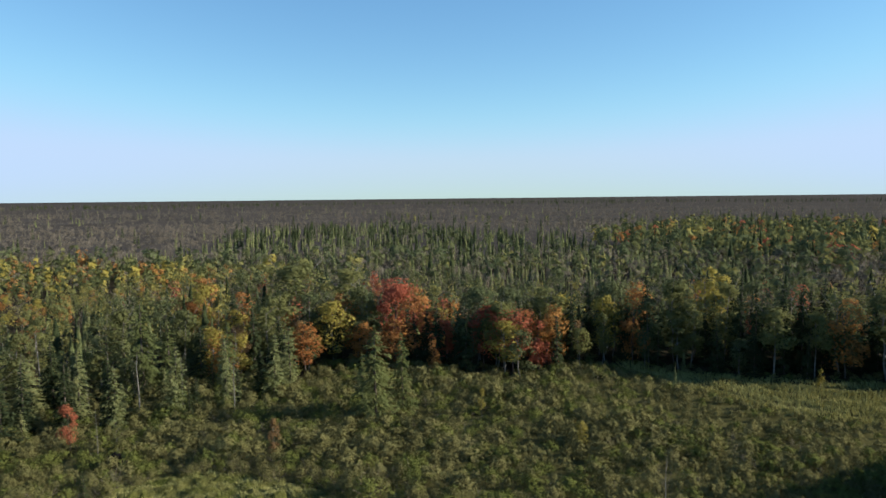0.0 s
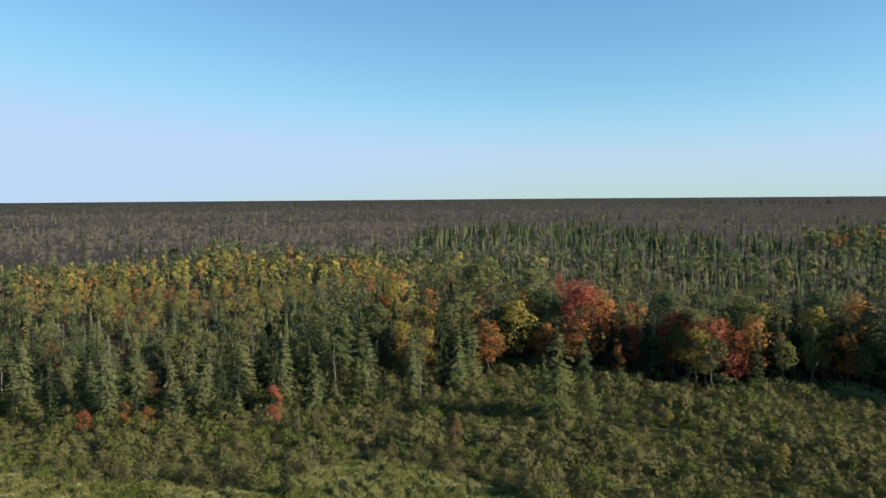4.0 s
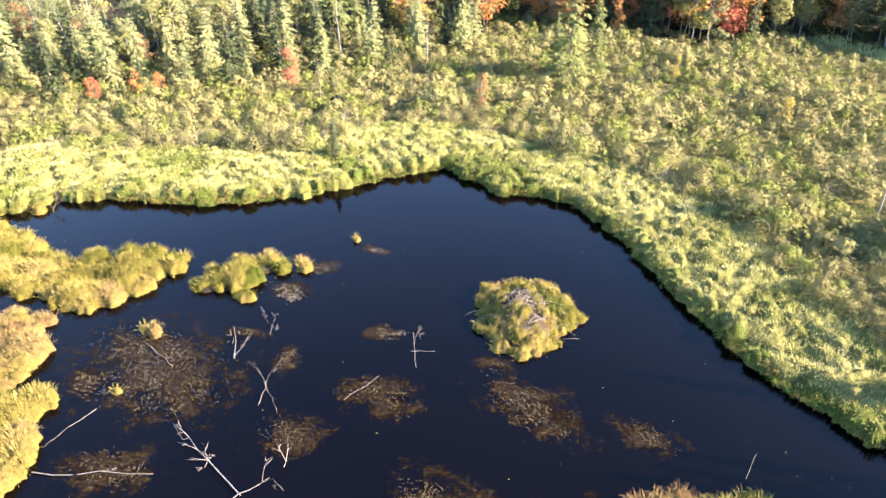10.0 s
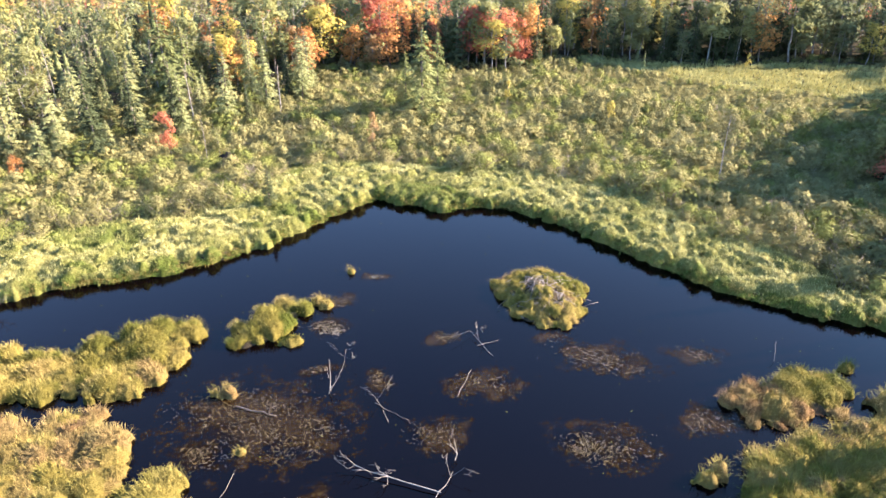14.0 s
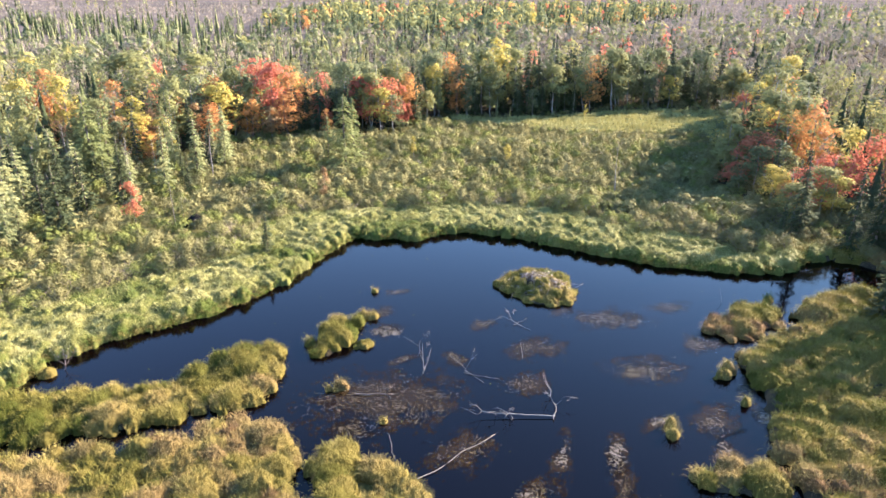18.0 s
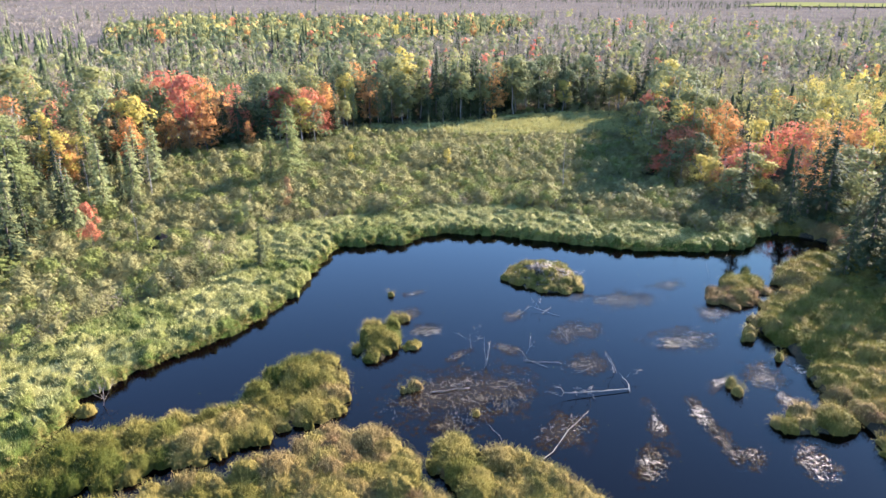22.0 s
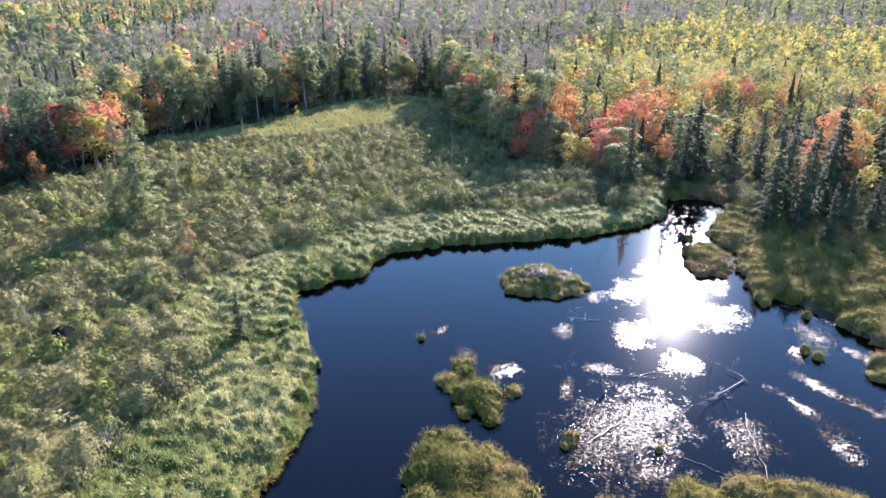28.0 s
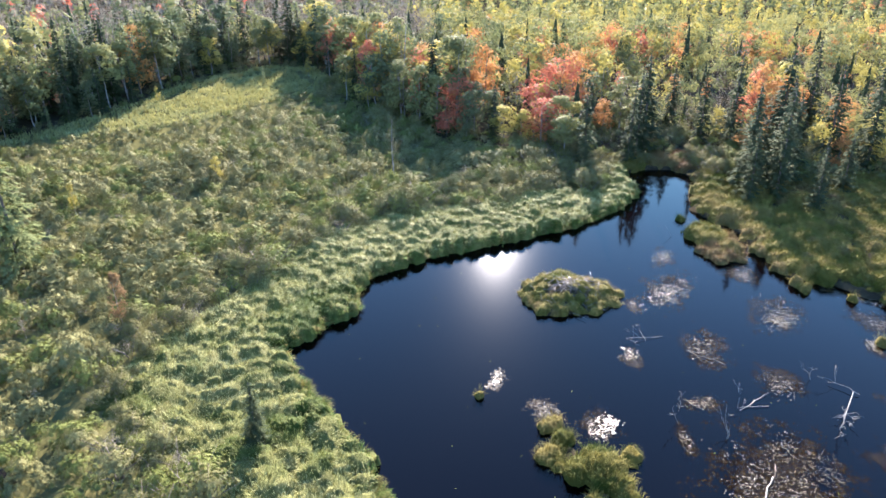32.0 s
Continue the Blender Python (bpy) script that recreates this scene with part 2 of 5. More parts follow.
M_MATBED = rough_mat("drifting_weed_scraps", [(0.009, 0.006, 0.0026), (0.0225, 0.0158, 0.0067), (0.06, 0.045, 0.021)], 1.6, 0.4, 0.6, 0.35)
M_PALEBED = rough_mat("pale_dried_weed", [(0.0188, 0.0142, 0.0075), (0.0488, 0.0375, 0.021), (0.0975, 0.078, 0.0465)], 2.2, 0.4, 0.6, 0.4)

M_WATER, nt, p = basic("pond_water")
nt.links.new(ramp(nt, tex(nt, 0.06, 3), [(0.3, (0.0005, 0.0002, 0.0004)), (0.7, (0.0009, 0.0005, 0.0005))]), p.inputs["Base Color"])
p.inputs["Roughness"].default_value, p.inputs["IOR"].default_value = 0.06, 1.18
bp = nt.nodes.new("ShaderNodeBump")
bp.inputs["Strength"].default_value, bp.inputs["Distance"].default_value = 0.05, 0.02
nt.links.new(tex(nt, 2.5, 3), bp.inputs["Height"])
nt.links.new(bp.outputs[0], p.inputs["Normal"])

# weed standing just below the surface: brown shows through, thinning out towards the rim
M_SUNK, nt, p = basic("sunken_brown_weed")
spot = nt.nodes.new("ShaderNodeTexCoord")
ball = nt.nodes.new("ShaderNodeVectorMath")
ball.operation = "LENGTH"
nt.links.new(spot.outputs["Object"], ball.inputs[0])
where = nt.nodes.new("ShaderNodeNewGeometry")
cloud = []
for scale, detail in ((0.7, 5), (4.5, 6)):
    n = nt.nodes.new("ShaderNodeTexNoise")
    n.inputs["Scale"].default_value, n.inputs["Detail"].default_value, n.inputs["Roughness"].default_value = scale, detail, 0.7
    nt.links.new(where.outputs["Position"], n.inputs["Vector"])
    cloud.append(n.outputs[0])
nt.links.new(ramp(nt, cloud[1], [(0.36, (0.003, 0.0017, 0.0008)), (0.52, (0.0095, 0.0056, 0.0021)), (0.62, (0.022, 0.0145, 0.005)), (0.74, (0.06, 0.044, 0.016))]), p.inputs["Base Color"])
p.inputs["IOR"].default_value = 1.15
nt.links.new(ramp(nt, cloud[1], [(0.4, (0.06,) * 3), (0.65, (0.3,) * 3)]), p.inputs["Roughness"])
thick = calc(nt, "SUBTRACT", calc(nt, "ADD", calc(nt, "MULTIPLY", cloud[0], 3.4), calc(nt, "MULTIPLY", cloud[1], 1.2)), calc(nt, "ADD", calc(nt, "MULTIPLY", ball.outputs["Value"], 1.3), 1.4))
veil = nt.nodes.new("ShaderNodeMixShader")
thick = calc(nt, "MULTIPLY", thick, 1.6)
nt.links.new(calc(nt, "MINIMUM", calc(nt, "MAXIMUM", thick, 0.0), 0.9), veil.inputs[0])
nt.links.new(nt.nodes.new("ShaderNodeBsdfTransparent").outputs[0], veil.inputs[1])
nt.links.new(p.outputs[0], veil.inputs[2])
nt.links.new(veil.outputs[0], nt.nodes["Material Output"].inputs[0])

# ---- mesh helpers ----
RNG = np.random.default_rng(7)


def mesh_of(name, verts, quads=None, tris=None, mats=(), index=None):
    """One mesh from arrays of corners, four-sided and three-sided faces (quads first)."""
    me = bpy.data.meshes.new(name)
    verts = np.asarray(verts, np.float32).reshape(-1, 3)
    q = np.zeros((0, 4), np.int32) if quads is None else np.asarray(quads, np.int32).reshape(-1, 4)
    t = np.zeros((0, 3), np.int32) if tris is None else np.asarray(tris, np.int32).reshape(-1, 3)
    me.vertices.add(len(verts))
    me.vertices.foreach_set("co", verts.ravel())
    me.loops.add(q.size + t.size)
    me.loops.foreach_set("vertex_index", np.concatenate([q.ravel(), t.ravel()]))
    me.polygons.add(len(q) + len(t))
    me.polygons.foreach_set("loop_start", np.concatenate([np.arange(len(q)) * 4, q.size + np.arange(len(t)) * 3]).astype(np.int32))
    for m in mats:
        me.materials.append(m)
    if index is not None:
        me.polygons.foreach_set("material_index", np.asarray(index, np.int32))
    me.update(calc_edges=True)
    me.validate()
    return me


def tone(me, values):
    """Keeps one random tone for each tree in the mesh."""
    me.attributes.new("tree_tone", "FLOAT", "POINT").data.foreach_set("value", np.asarray(values, np.float32))
    return me


def soften(me, out, k=0.6):
    """Turns the shading of the leaves of a crown towards the crown's own rounding."""
    vn = np.empty(len(me.vertices) * 3, np.float32)
    me.vertex_normals.foreach_get("vector", vn)
    n = unit(vn.reshape(-1, 3) * (1 - k) + unit(out) * k)
    me.normals_split_custom_set_from_vertices(n.tolist())
    return me


class Soup:
    """Gathers corners and faces of one mesh."""

    def __init__(self):
        self.v, self.q, self.t, self.n = [], [], [], 0

    def add(self, v, q=None, t=None):
        v = np.asarray(v, float).reshape(-1, 3)
        if q is not None and len(q):
            self.q.append(np.asarray(q, int).reshape(-1, 4) + self.n)
        if t is not None and len(t):
            self.t.append(np.asarray(t, int).reshape(-1, 3) + self.n)
        self.v.append(v)
        self.n += len(v)
        return self

    def arrays(self):
        return (np.concatenate(self.v), np.concatenate(self.q) if self.q else np.zeros((0, 4), int), np.concatenate(self.t) if self.t else np.zeros((0, 3), int))

    def mesh(self, name, mat):
        v, q, t = self.arrays()
        return mesh_of(name, v, q, t, (mat,))


def unit(a):
    return a / np.maximum(np.linalg.norm(a, axis=-1, keepdims=True), 1e-9)


def tube(soup, pts, radii, sides=5):
    """A tapering limb along a bent line."""
    pts, radii = np.asarray(pts, float), np.asarray(radii, float)
    d = unit(np.gradient(pts, axis=0))
    ref = np.where(np.abs(d[:, 2:3]) > 0.9, [[1.0, 0, 0]], [[0, 0, 1.0]])
    a = unit(np.cross(d, ref))
    b = np.cross(d, a)
    ang = np.arange(sides) / sides * 2 * math.pi
    ring = pts[:, None] + radii[:, None, None] * (np.cos(ang)[None, :, None] * a[:, None] + np.sin(ang)[None, :, None] * b[:, None])
    q = [(i * sides + k, i * sides + (k + 1) % sides, (i + 1) * sides + (k + 1) % sides, (i + 1) * sides + k) for i in range(len(pts) - 1) for k in range(sides)]
    n = len(pts) * sides
    t = [(n - sides, n - sides + k, n - sides + k + 1) for k in range(1, sides - 1)]
    soup.add(ring.reshape(-1, 3), q, t)


def leaves(soup, centre, normal, size, rng):
    """Small folded leaf sprays: one bent quad each, at centre, facing normal."""
    n = len(centre)
    normal = unit(normal)
    u = unit(np.cross(normal, unit(rng.normal(size=(n, 3)))))
    w = np.cross(normal, u)
    s = np.asarray(size).reshape(-1, 1) * np.ones((n, 1))
    a = s * rng.uniform(0.6, 1.2, (n, 1))
    b = s * rng.uniform(0.4, 0.9, (n, 1))
    k = s * 0.25
    v = np.stack([centre - u * a, centre + w * b * rng.uniform(0.5, 1, (n, 1)) - normal * k, centre + u * a, centre - w * b - normal * k], 1)
    i = np.arange(n)[:, None] * 4
    t = np.concatenate([i + [[0, 2, 1]], i + [[0, 3, 2]]])
    soup.add(v.reshape(-1, 3), None, t)


def blades(soup, base, length, lean, width, rng, bend=0.75):
    """Grass blades: a quad and a tip each. lean: (n, 3) horizontal drift of the tip in parts of the length."""
    n = len(base)
    L = np.asarray(length).reshape(-1, 1)
    side = unit(np.cross(lean + rng.normal(size=(n, 3)) * 0.5 + 1e-3, [[0, 0, 1.0]])) * np.asarray(width).reshape(-1, 1) / 2
    up = np.array([[0, 0, 1.0]])
    lm = np.minimum(np.linalg.norm(lean, axis=1, keepdims=True), 0.97)
    mid = base + L * 0.55 * (up * np.sqrt(1 - (lm * bend) ** 2) + lean * bend)
    tip = mid + L * 0.45 * (up * (0.75 * np.sqrt(1 - lm ** 2) - 0.7 * lm) + lean * 1.1)
    v = np.stack([base - side, base + side, mid + side * 0.8, mid - side * 0.8, tip], 1)
    i = np.arange(n)[:, None] * 5
    soup.add(v.reshape(-1, 3), i + [[0, 1, 2, 3]], i + [[3, 2, 4]])


def part(name, me, parent, label=""):
    ob = new(name, me)
    ob.parent = parent
    if label:
        tagged(ob, label)
    return ob


def field(x, y, f, seed=0.0):
    """Smooth wavy values about -1 to 1 over the plan."""
    s = seed * 1.7
    return (np.sin(x * f + 1.3 * np.sin(y * f * 0.7 + s) + s) + np.sin(y * f * 1.13 - 1.1 * np.sin(x * f * 0.9 - s) + 2.1 * s) + np.sin((x + y) * f * 0.61 + 0.7 + s)) / 3


def inside_dist(poly, x, y):
    """Signed distance to a closed outline: positive inside."""
    x, y = np.asarray(x, float), np.asarray(y, float)
    p = np.asarray(poly, float)
    best, odd = np.full(x.shape, 1e9), np.zeros(x.shape, bool)
    for (ax, ay), (bx, by) in zip(p, np.roll(p, -1, axis=0)):
        dx, dy = bx - ax, by - ay
        t = np.clip(((x - ax) * dx + (y - ay) * dy) / (dx * dx + dy * dy), 0, 1)
        best = np.minimum(best, (x - ax - t * dx) ** 2 + (y - ay - t * dy) ** 2)
        hit = ((ay > y) != (by > y)) & (x < dx * (y - ay) / (dy if dy else 1e-9) + ax)
        odd ^= hit
    return np.where(odd, 1, -1) * np.sqrt(best)


# ---- plan ----
POND = [(-66, 27), (-58, 31.5), (-50, 36), (-45.5, 40.2), (-41, 41), (-36.5, 41), (-31, 42.2), (-26.5, 44.6), (-23, 47.2), (-19.5, 49.6), (-17, 51), (-14.5, 49.2),
        (-11.5, 47), (-7.5, 47), (-4.5, 44.3), (-2.5, 41), (-0.8, 37), (1.6, 33), (3.2, 29.6), (5.5, 26.5), (8, 24), (11.5, 21.8), (13.5, 21.6), (16.8, 22.2),
        (19.3, 19.5), (19.3, 15), (16.2, 14.4), (11.9, 15.6), (8, 17.5), (5.8, 16.8), (4.5, 14.4), (1.2, 14.8), (-2.5, 14.3), (-6, 13.6), (-6.6, 11.6), (-8.6, 9.7),
        (-11.5, 7.6), (-12.9, 5.5), (-14.5, 3.6), (-16.5, 2), (-18, -1), (-22, -8), (-30, -12), (-50, -8), (-66, 5)]


def pond_in(x, y):
    return inside_dist(POND, x, y) + 0.35 * field(x, y, 1.9, 1) + 0.2 * field(x, y, 4.1, 2)


def height(x, y):
    """Ground height over the plan; the water stands at 0."""
    d = -pond_in(x, y)
    s = np.clip(d / 0.5 + 0.5, 0, 1)
    s = s * s * (3 - 2 * s)
    far = np.clip((np.hypot(x, y - 40) - 60) / 120, 0, 1)
    h = -0.9 + s * 1.25 + np.clip(d, 0, 8) * 0.02 + 0.06 * field(x, y, 1.1, 3) * s + far * (0.8 + 0.6 * field(x, y, 0.04, 4))
    return h


def axis_lines(a, b, step, far):
    core = list(np.arange(a, b + step, step))
    g, lo, hi, k = step, core[0], core[-1], []
    left, right = [], []
    while lo > -far or hi < far:
        g *= 1.22
        lo, hi = lo - g, hi + g
        left.append(lo), right.append(hi)
    return np.array([v for v in left[::-1]] + core + right)


def build_ground():
    gx, gy = axis_lines(-72, 80, 0.85, 4900), axis_lines(-16, 105, 0.85, 4900)
    X, Y = np.meshgrid(gx, gy)
    Z = height(X, Y)
    n = len(gx)
    i = (np.arange(len(gy) - 1)[:, None] * n + np.arange(n - 1)[None]).ravel()
    q = np.stack([i, i + 1, i + n + 1, i + n], 1)
    cx, cy = X.ravel()[q].mean(1), Y.ravel()[q].mean(1)
    d = -pond_in(cx, cy)
    r = np.hypot(cx, cy)
    idx = np.where(d < 0.4, 0, np.where((cy < 20 + 0.1 * cx) & (d < 17) & (cx < 24), 0, np.where(r > 280, 3, np.where(forest_depth(cx, cy) > 0, 2, np.where((d < 7.5) & (cy > 20), 4, 1)))))
    me = mesh_of("ground", np.stack([X, Y, Z], -1), q, None, (M_SOIL, M_GROUND, M_FLOOR, M_FAR, M_THATCH), idx)
    return tagged(new("ground", me), "marshy ground with peat banks and forest litter", "ground", kind="structure")


# the forest's edge, from the north-west round to the south-east
WOODS = [(-140, 62), (-75, 64), (-58, 68), (-45, 82), (-28, 90), (-14, 97), (0, 95), (15, 92), (24, 98), (33, 94), (45, 89), (60, 86), (72, 82), (78, 72), (62, 60), (46, 55), (35, 47),
         (27, 36), (22, 27), (24, 18), (17, 11), (10, 4), (8, -8), (0, -30), (0, -400), (2600, -400), (2600, 2600), (-2600, 2600), (-2600, 62)]


def forest_depth(x, y):
    return inside_dist(WOODS, x, y) + 1.5 * field(x, y, 0.35, 6)


ground = build_ground()
wx, wy = np.meshgrid(np.linspace(-80, 26, 22), np.linspace(-20, 56, 16))
wi = (np.arange(15)[:, None] * 22 + np.arange(21)[None]).ravel()
water = tagged(new("water", mesh_of("water", np.stack([wx, wy, wx * 0], -1), np.stack([wi, wi + 1, wi + 23, wi + 22], 1), None, (M_WATER,))), "still dark beaver pond water reflecting the sky", "water", kind="structure")

# ---- plants ----
def trunk_mesh(h, r, mat, rng, limbs=5, lean=0.03, top=0.9):
    s = Soup()
    z = np.linspace(0, h * top, 6)
    off = np.cumsum(rng.normal(size=(6, 2)) * h * lean * 0.4, axis=0)
    off[0] = 0
    line = np.column_stack([off, z - 0.15 * (z == 0)])
    tube(s, line, np.linspace(r, r * 0.2, 6), 6)
    for k in range(limbs):
        f = rng.uniform(0.35, 0.9)
        p = np.array([np.interp(f * h * top, z, line[:, j]) for j in range(3)])
        a = rng.uniform(0, 6.28)
        out = np.array([math.cos(a), math.sin(a), rng.uniform(0.6, 1.3)])
        ln = h * rng.uniform(0.12, 0.25)
        tube(s, [p, p + out * ln * 0.5, p + out * ln * np.array([0.9, 0.9, 1.15])], [r * 0.35, r * 0.2, r * 0.06], 4)
    return s.mesh("trunk", mat)


def crown_soup(h, r, n, rng, low=0.3, size=0.31, nb=22, puff=1.0):
    """A crown of many leaf sprays round a dozen uneven boughs."""
    s = Soup()
    zc = rng.uniform(low + 0.1, 0.93, nb)
    rr = r * np.sin(np.clip((1.03 - zc) / (1 - low), 0, 1) * math.pi * 0.62 + 0.25) * rng.uniform(0.25, 0.85, nb)
    a = rng.uniform(0, 6.28, nb)
    bc = np.column_stack([rr * np.cos(a), rr * np.sin(a), zc * h])
    bc[0] = (0, 0, 0.9 * h)
    br = r * rng.uniform(0.3, 0.55, nb) * puff
    pick = rng.integers(0, nb, n)
    d = unit(rng.normal(size=(n, 3)) + [0, 0, 0.25])
    c = bc[pick] + d * br[pick][:, None] * rng.uniform(0.7, 1.08, (n, 1)) * [1, 1, 0.85]
    leaves(s, c, d + rng.normal(size=(n, 3)) * 0.22 + [0, 0, 0.15], size * rng.uniform(0.6, 1.2, n), rng)
    return s


def crown_broad(h, r, n, mat, rng, low=0.3, size=0.31):
    me = crown_soup(h, r, n, rng, low, size).mesh("crown", mat)
    v = np.empty(len(me.vertices) * 3, np.float32)
    me.vertices.foreach_get("co", v)
    soften(me, (v.reshape(-1, 3) - [0, 0, 0.5 * h]) * [1, 1, 0.45], 0.35)
    return tone(me, np.full(len(me.vertices), 0.5))


def crown_spruce(h, r, mat, rng, whorls=34, per=9, low=0.05, slim=1.0, spray=0.5):
    """Needle boughs in loose whorls: along each bough several drooping sprays, a folded diamond each."""
    s = Soup()
    f = low + (0.985 - low) * (np.arange(whorls) + rng.uniform(-0.35, 0.35, whorls)) / whorls
    lump = 0.8 + 0.2 * np.sin(np.arange(whorls) * 2.1) + rng.normal(size=whorls) * 0.08
    F = np.repeat(f, per)
    A = rng.uniform(0, 6.283, len(F))
    L = (r * np.clip(1 - F, 0, 1) ** (0.8 * slim) * np.repeat(lump, per) + 0.10) * rng.uniform(0.55, 1.15, len(F))
    droop = rng.uniform(0.1, 0.5, len(F))
    reps = np.maximum(1, np.round(L / spray * 2.6)).astype(int)
    k = np.repeat(np.arange(len(F)), reps)
    u = rng.uniform(0.25, 1.0, len(k))
    a = A[k] + rng.normal(size=len(k)) * 0.16
    o = np.column_stack([np.cos(a), np.sin(a), -droop[k]])
    c = np.column_stack([np.zeros(len(k)), np.zeros(len(k)), F[k] * h]) + o * (L[k] * u)[:, None] + [0, 0, 0.06]
    d = unit(o + rng.normal(size=(len(k), 3)) * 0.35 + [0, 0, -0.15])
    side = unit(np.cross(d, [[0, 0, 1.0]]) + rng.normal(size=(len(k), 3)) * 0.25)
    ln = (spray * rng.uniform(0.5, 1.0, len(k)) * (0.55 + 0.45 * np.minimum(1, L[k])))[:, None]
    wd = ln * rng.uniform(0.28, 0.45, (len(k), 1))
    v = np.stack([c - d * ln * 0.6, c + side * wd - [0, 0, 0.08], c + d * ln * 0.7 - [0, 0, 0.05], c - side * wd - [0, 0, 0.08]], 1)
    t = np.arange(len(k))[:, None] * 4
    s.add(v.reshape(-1, 3), None, np.concatenate([t + [[0, 1, 2]], t + [[0, 2, 3]]]))
    s.add([(0.05, 0, h * 0.95), (-0.03, 0.05, h * 0.95), (-0.03, -0.05, h * 0.95), (0, 0, h * 1.03)], None, [(0, 1, 3), (1, 2, 3), (2, 0, 3)])
    return s.mesh("crown", mat)


def twigs_mesh(h, r, mat, rng, n=26):
    """Bare branches that rise in a vase shape, each with forked twigs."""
    s = Soup()
    for i in range(n):
        f = rng.uniform(0.3, 0.95)
        a = rng.uniform(0, 6.28)
        l = r * (1.15 - f) * rng.uniform(0.7, 1.3) + 0.3
        p = np.array([0, 0, f * h])
        o = np.array([math.cos(a), math.sin(a), rng.uniform(0.9, 1.8)])
        e = p + o * l
        tube(s, [p, p + o * l * 0.5 + rng.normal(size=3) * 0.05, e], [0.035, 0.022, 0.008], 3)
        for k in range(3):
            b = p + o * l * rng.uniform(0.4, 0.9)
            d = unit(o + rng.normal(size=3) * 0.7) * l * 0.5
            tube(s, [b, b + d * 0.6, b + d + rng.normal(size=3) * 0.05], [0.016, 0.010, 0.004], 3)
    return s.mesh("twig_crown", mat)


PROTOS = {}


def tree_kinds():
    """Two or three shapes of each sort; each shape is used once where it is built and copied elsewhere."""
    r = np.random.default_rng(11)
    table = {
        "yellow_green_aspen": (M_LIME, "slender aspen with yellow-green autumn leaves and pale bark", "aspen trees of the forest edge", M_BIRCH, 1.9),
        "yellow_aspen": (M_YELLOW, "aspen with bright yellow autumn leaves", "yellow aspens", M_BIRCH, 1.9),
        "orange_maple": (M_ORANGE, "maple tree with bright orange autumn leaves", "orange maples", M_BARK, 2.2),
        "red_maple": (M_RED, "maple tree with scarlet autumn leaves", "red maples", M_BARK, 2.3),
        "green_birch": (M_GREEN, "birch with dull green leaves and thin pale trunk", "birches", M_BIRCH, 2.0),
        "russet_birch": (M_RUSSET, "thinly leaved birch turning russet brown", "russet birches", M_BIRCH, 1.7),
    }
    for name, (mat, label, group, bark, wid) in table.items():
        PROTOS[name] = [(trunk_mesh(10, 0.10, bark, r), crown_broad(10, wid * r.uniform(1.05, 1.35), 1150, mat, r, r.uniform(0.06, 0.2), 0.26), "crown", label, "tree", group) for k in range(3)]
    PROTOS["black_spruce"] = [(trunk_mesh(10, 0.13, M_BARK, r, 0, 0.005, 0.98), crown_spruce(10, w * 1.12, M_SPRUCE, r, 34, 9, 0.05, 1.0, 0.47), "crown", "dark green spruce with drooping boughs down to the ground", "spruce", "spruces") for w in (1.5, 1.9, 1.25)]
    PROTOS["balsam_fir"] = [(trunk_mesh(10, 0.13, M_BARK, r, 0, 0.005, 0.98), crown_spruce(10, w, M_FIR, r, 34, 10, 0.04, 0.8, 0.42), "crown", "bushy grey-green fir rising from the marsh thicket", "fir", "firs in the thicket") for w in (1.8, 2.2)]
    PROTOS["tamarack"] = [(trunk_mesh(10, 0.12, M_BARK, r, 0, 0.01, 0.98), crown_spruce(10, w, M_PINE, r, 30, 9, 0.06, 0.85, 0.47), "crown", "feathery grey-green conifer at the marsh edge", "conifer", "marsh conifers") for w in (1.9, 2.2)]
    PROTOS["bare_aspen"] = [(trunk_mesh(10, 0.10, M_BIRCH, r, 0, 0.02, 0.95), twigs_mesh(10, 1.8, M_TWIG, r), "twig_crown", "leafless grey aspen with fine bare twigs", "tree", "leafless aspens") for k in range(2)]


tree_kinds()


def plant(kind, x, y, h, variant=None, spin=None, wide=1.0, sink=0.05):
    """Stands one tree of a kind, h metres high, on the ground."""
    v = int(RNG.integers(0, len(PROTOS[kind]))) if variant is None else variant % len(PROTOS[kind])
    trunk, crown, cname, label, cat, group = PROTOS[kind][v]
    e = new(kind, None)
    tagged(e, label, cat, group)
    part("trunk", trunk, e)
    part(cname, crown, e)
    k = h / 10
    e.location = (x, y, float(height(np.array([x]), np.array([y]))[0]) - sink)
    e.rotation_euler = (RNG.normal() * 0.02, RNG.normal() * 0.02, RNG.uniform(0, 6.28) if spin is None else spin)
    e.scale = (k * wide, k * wide, k)
    return e

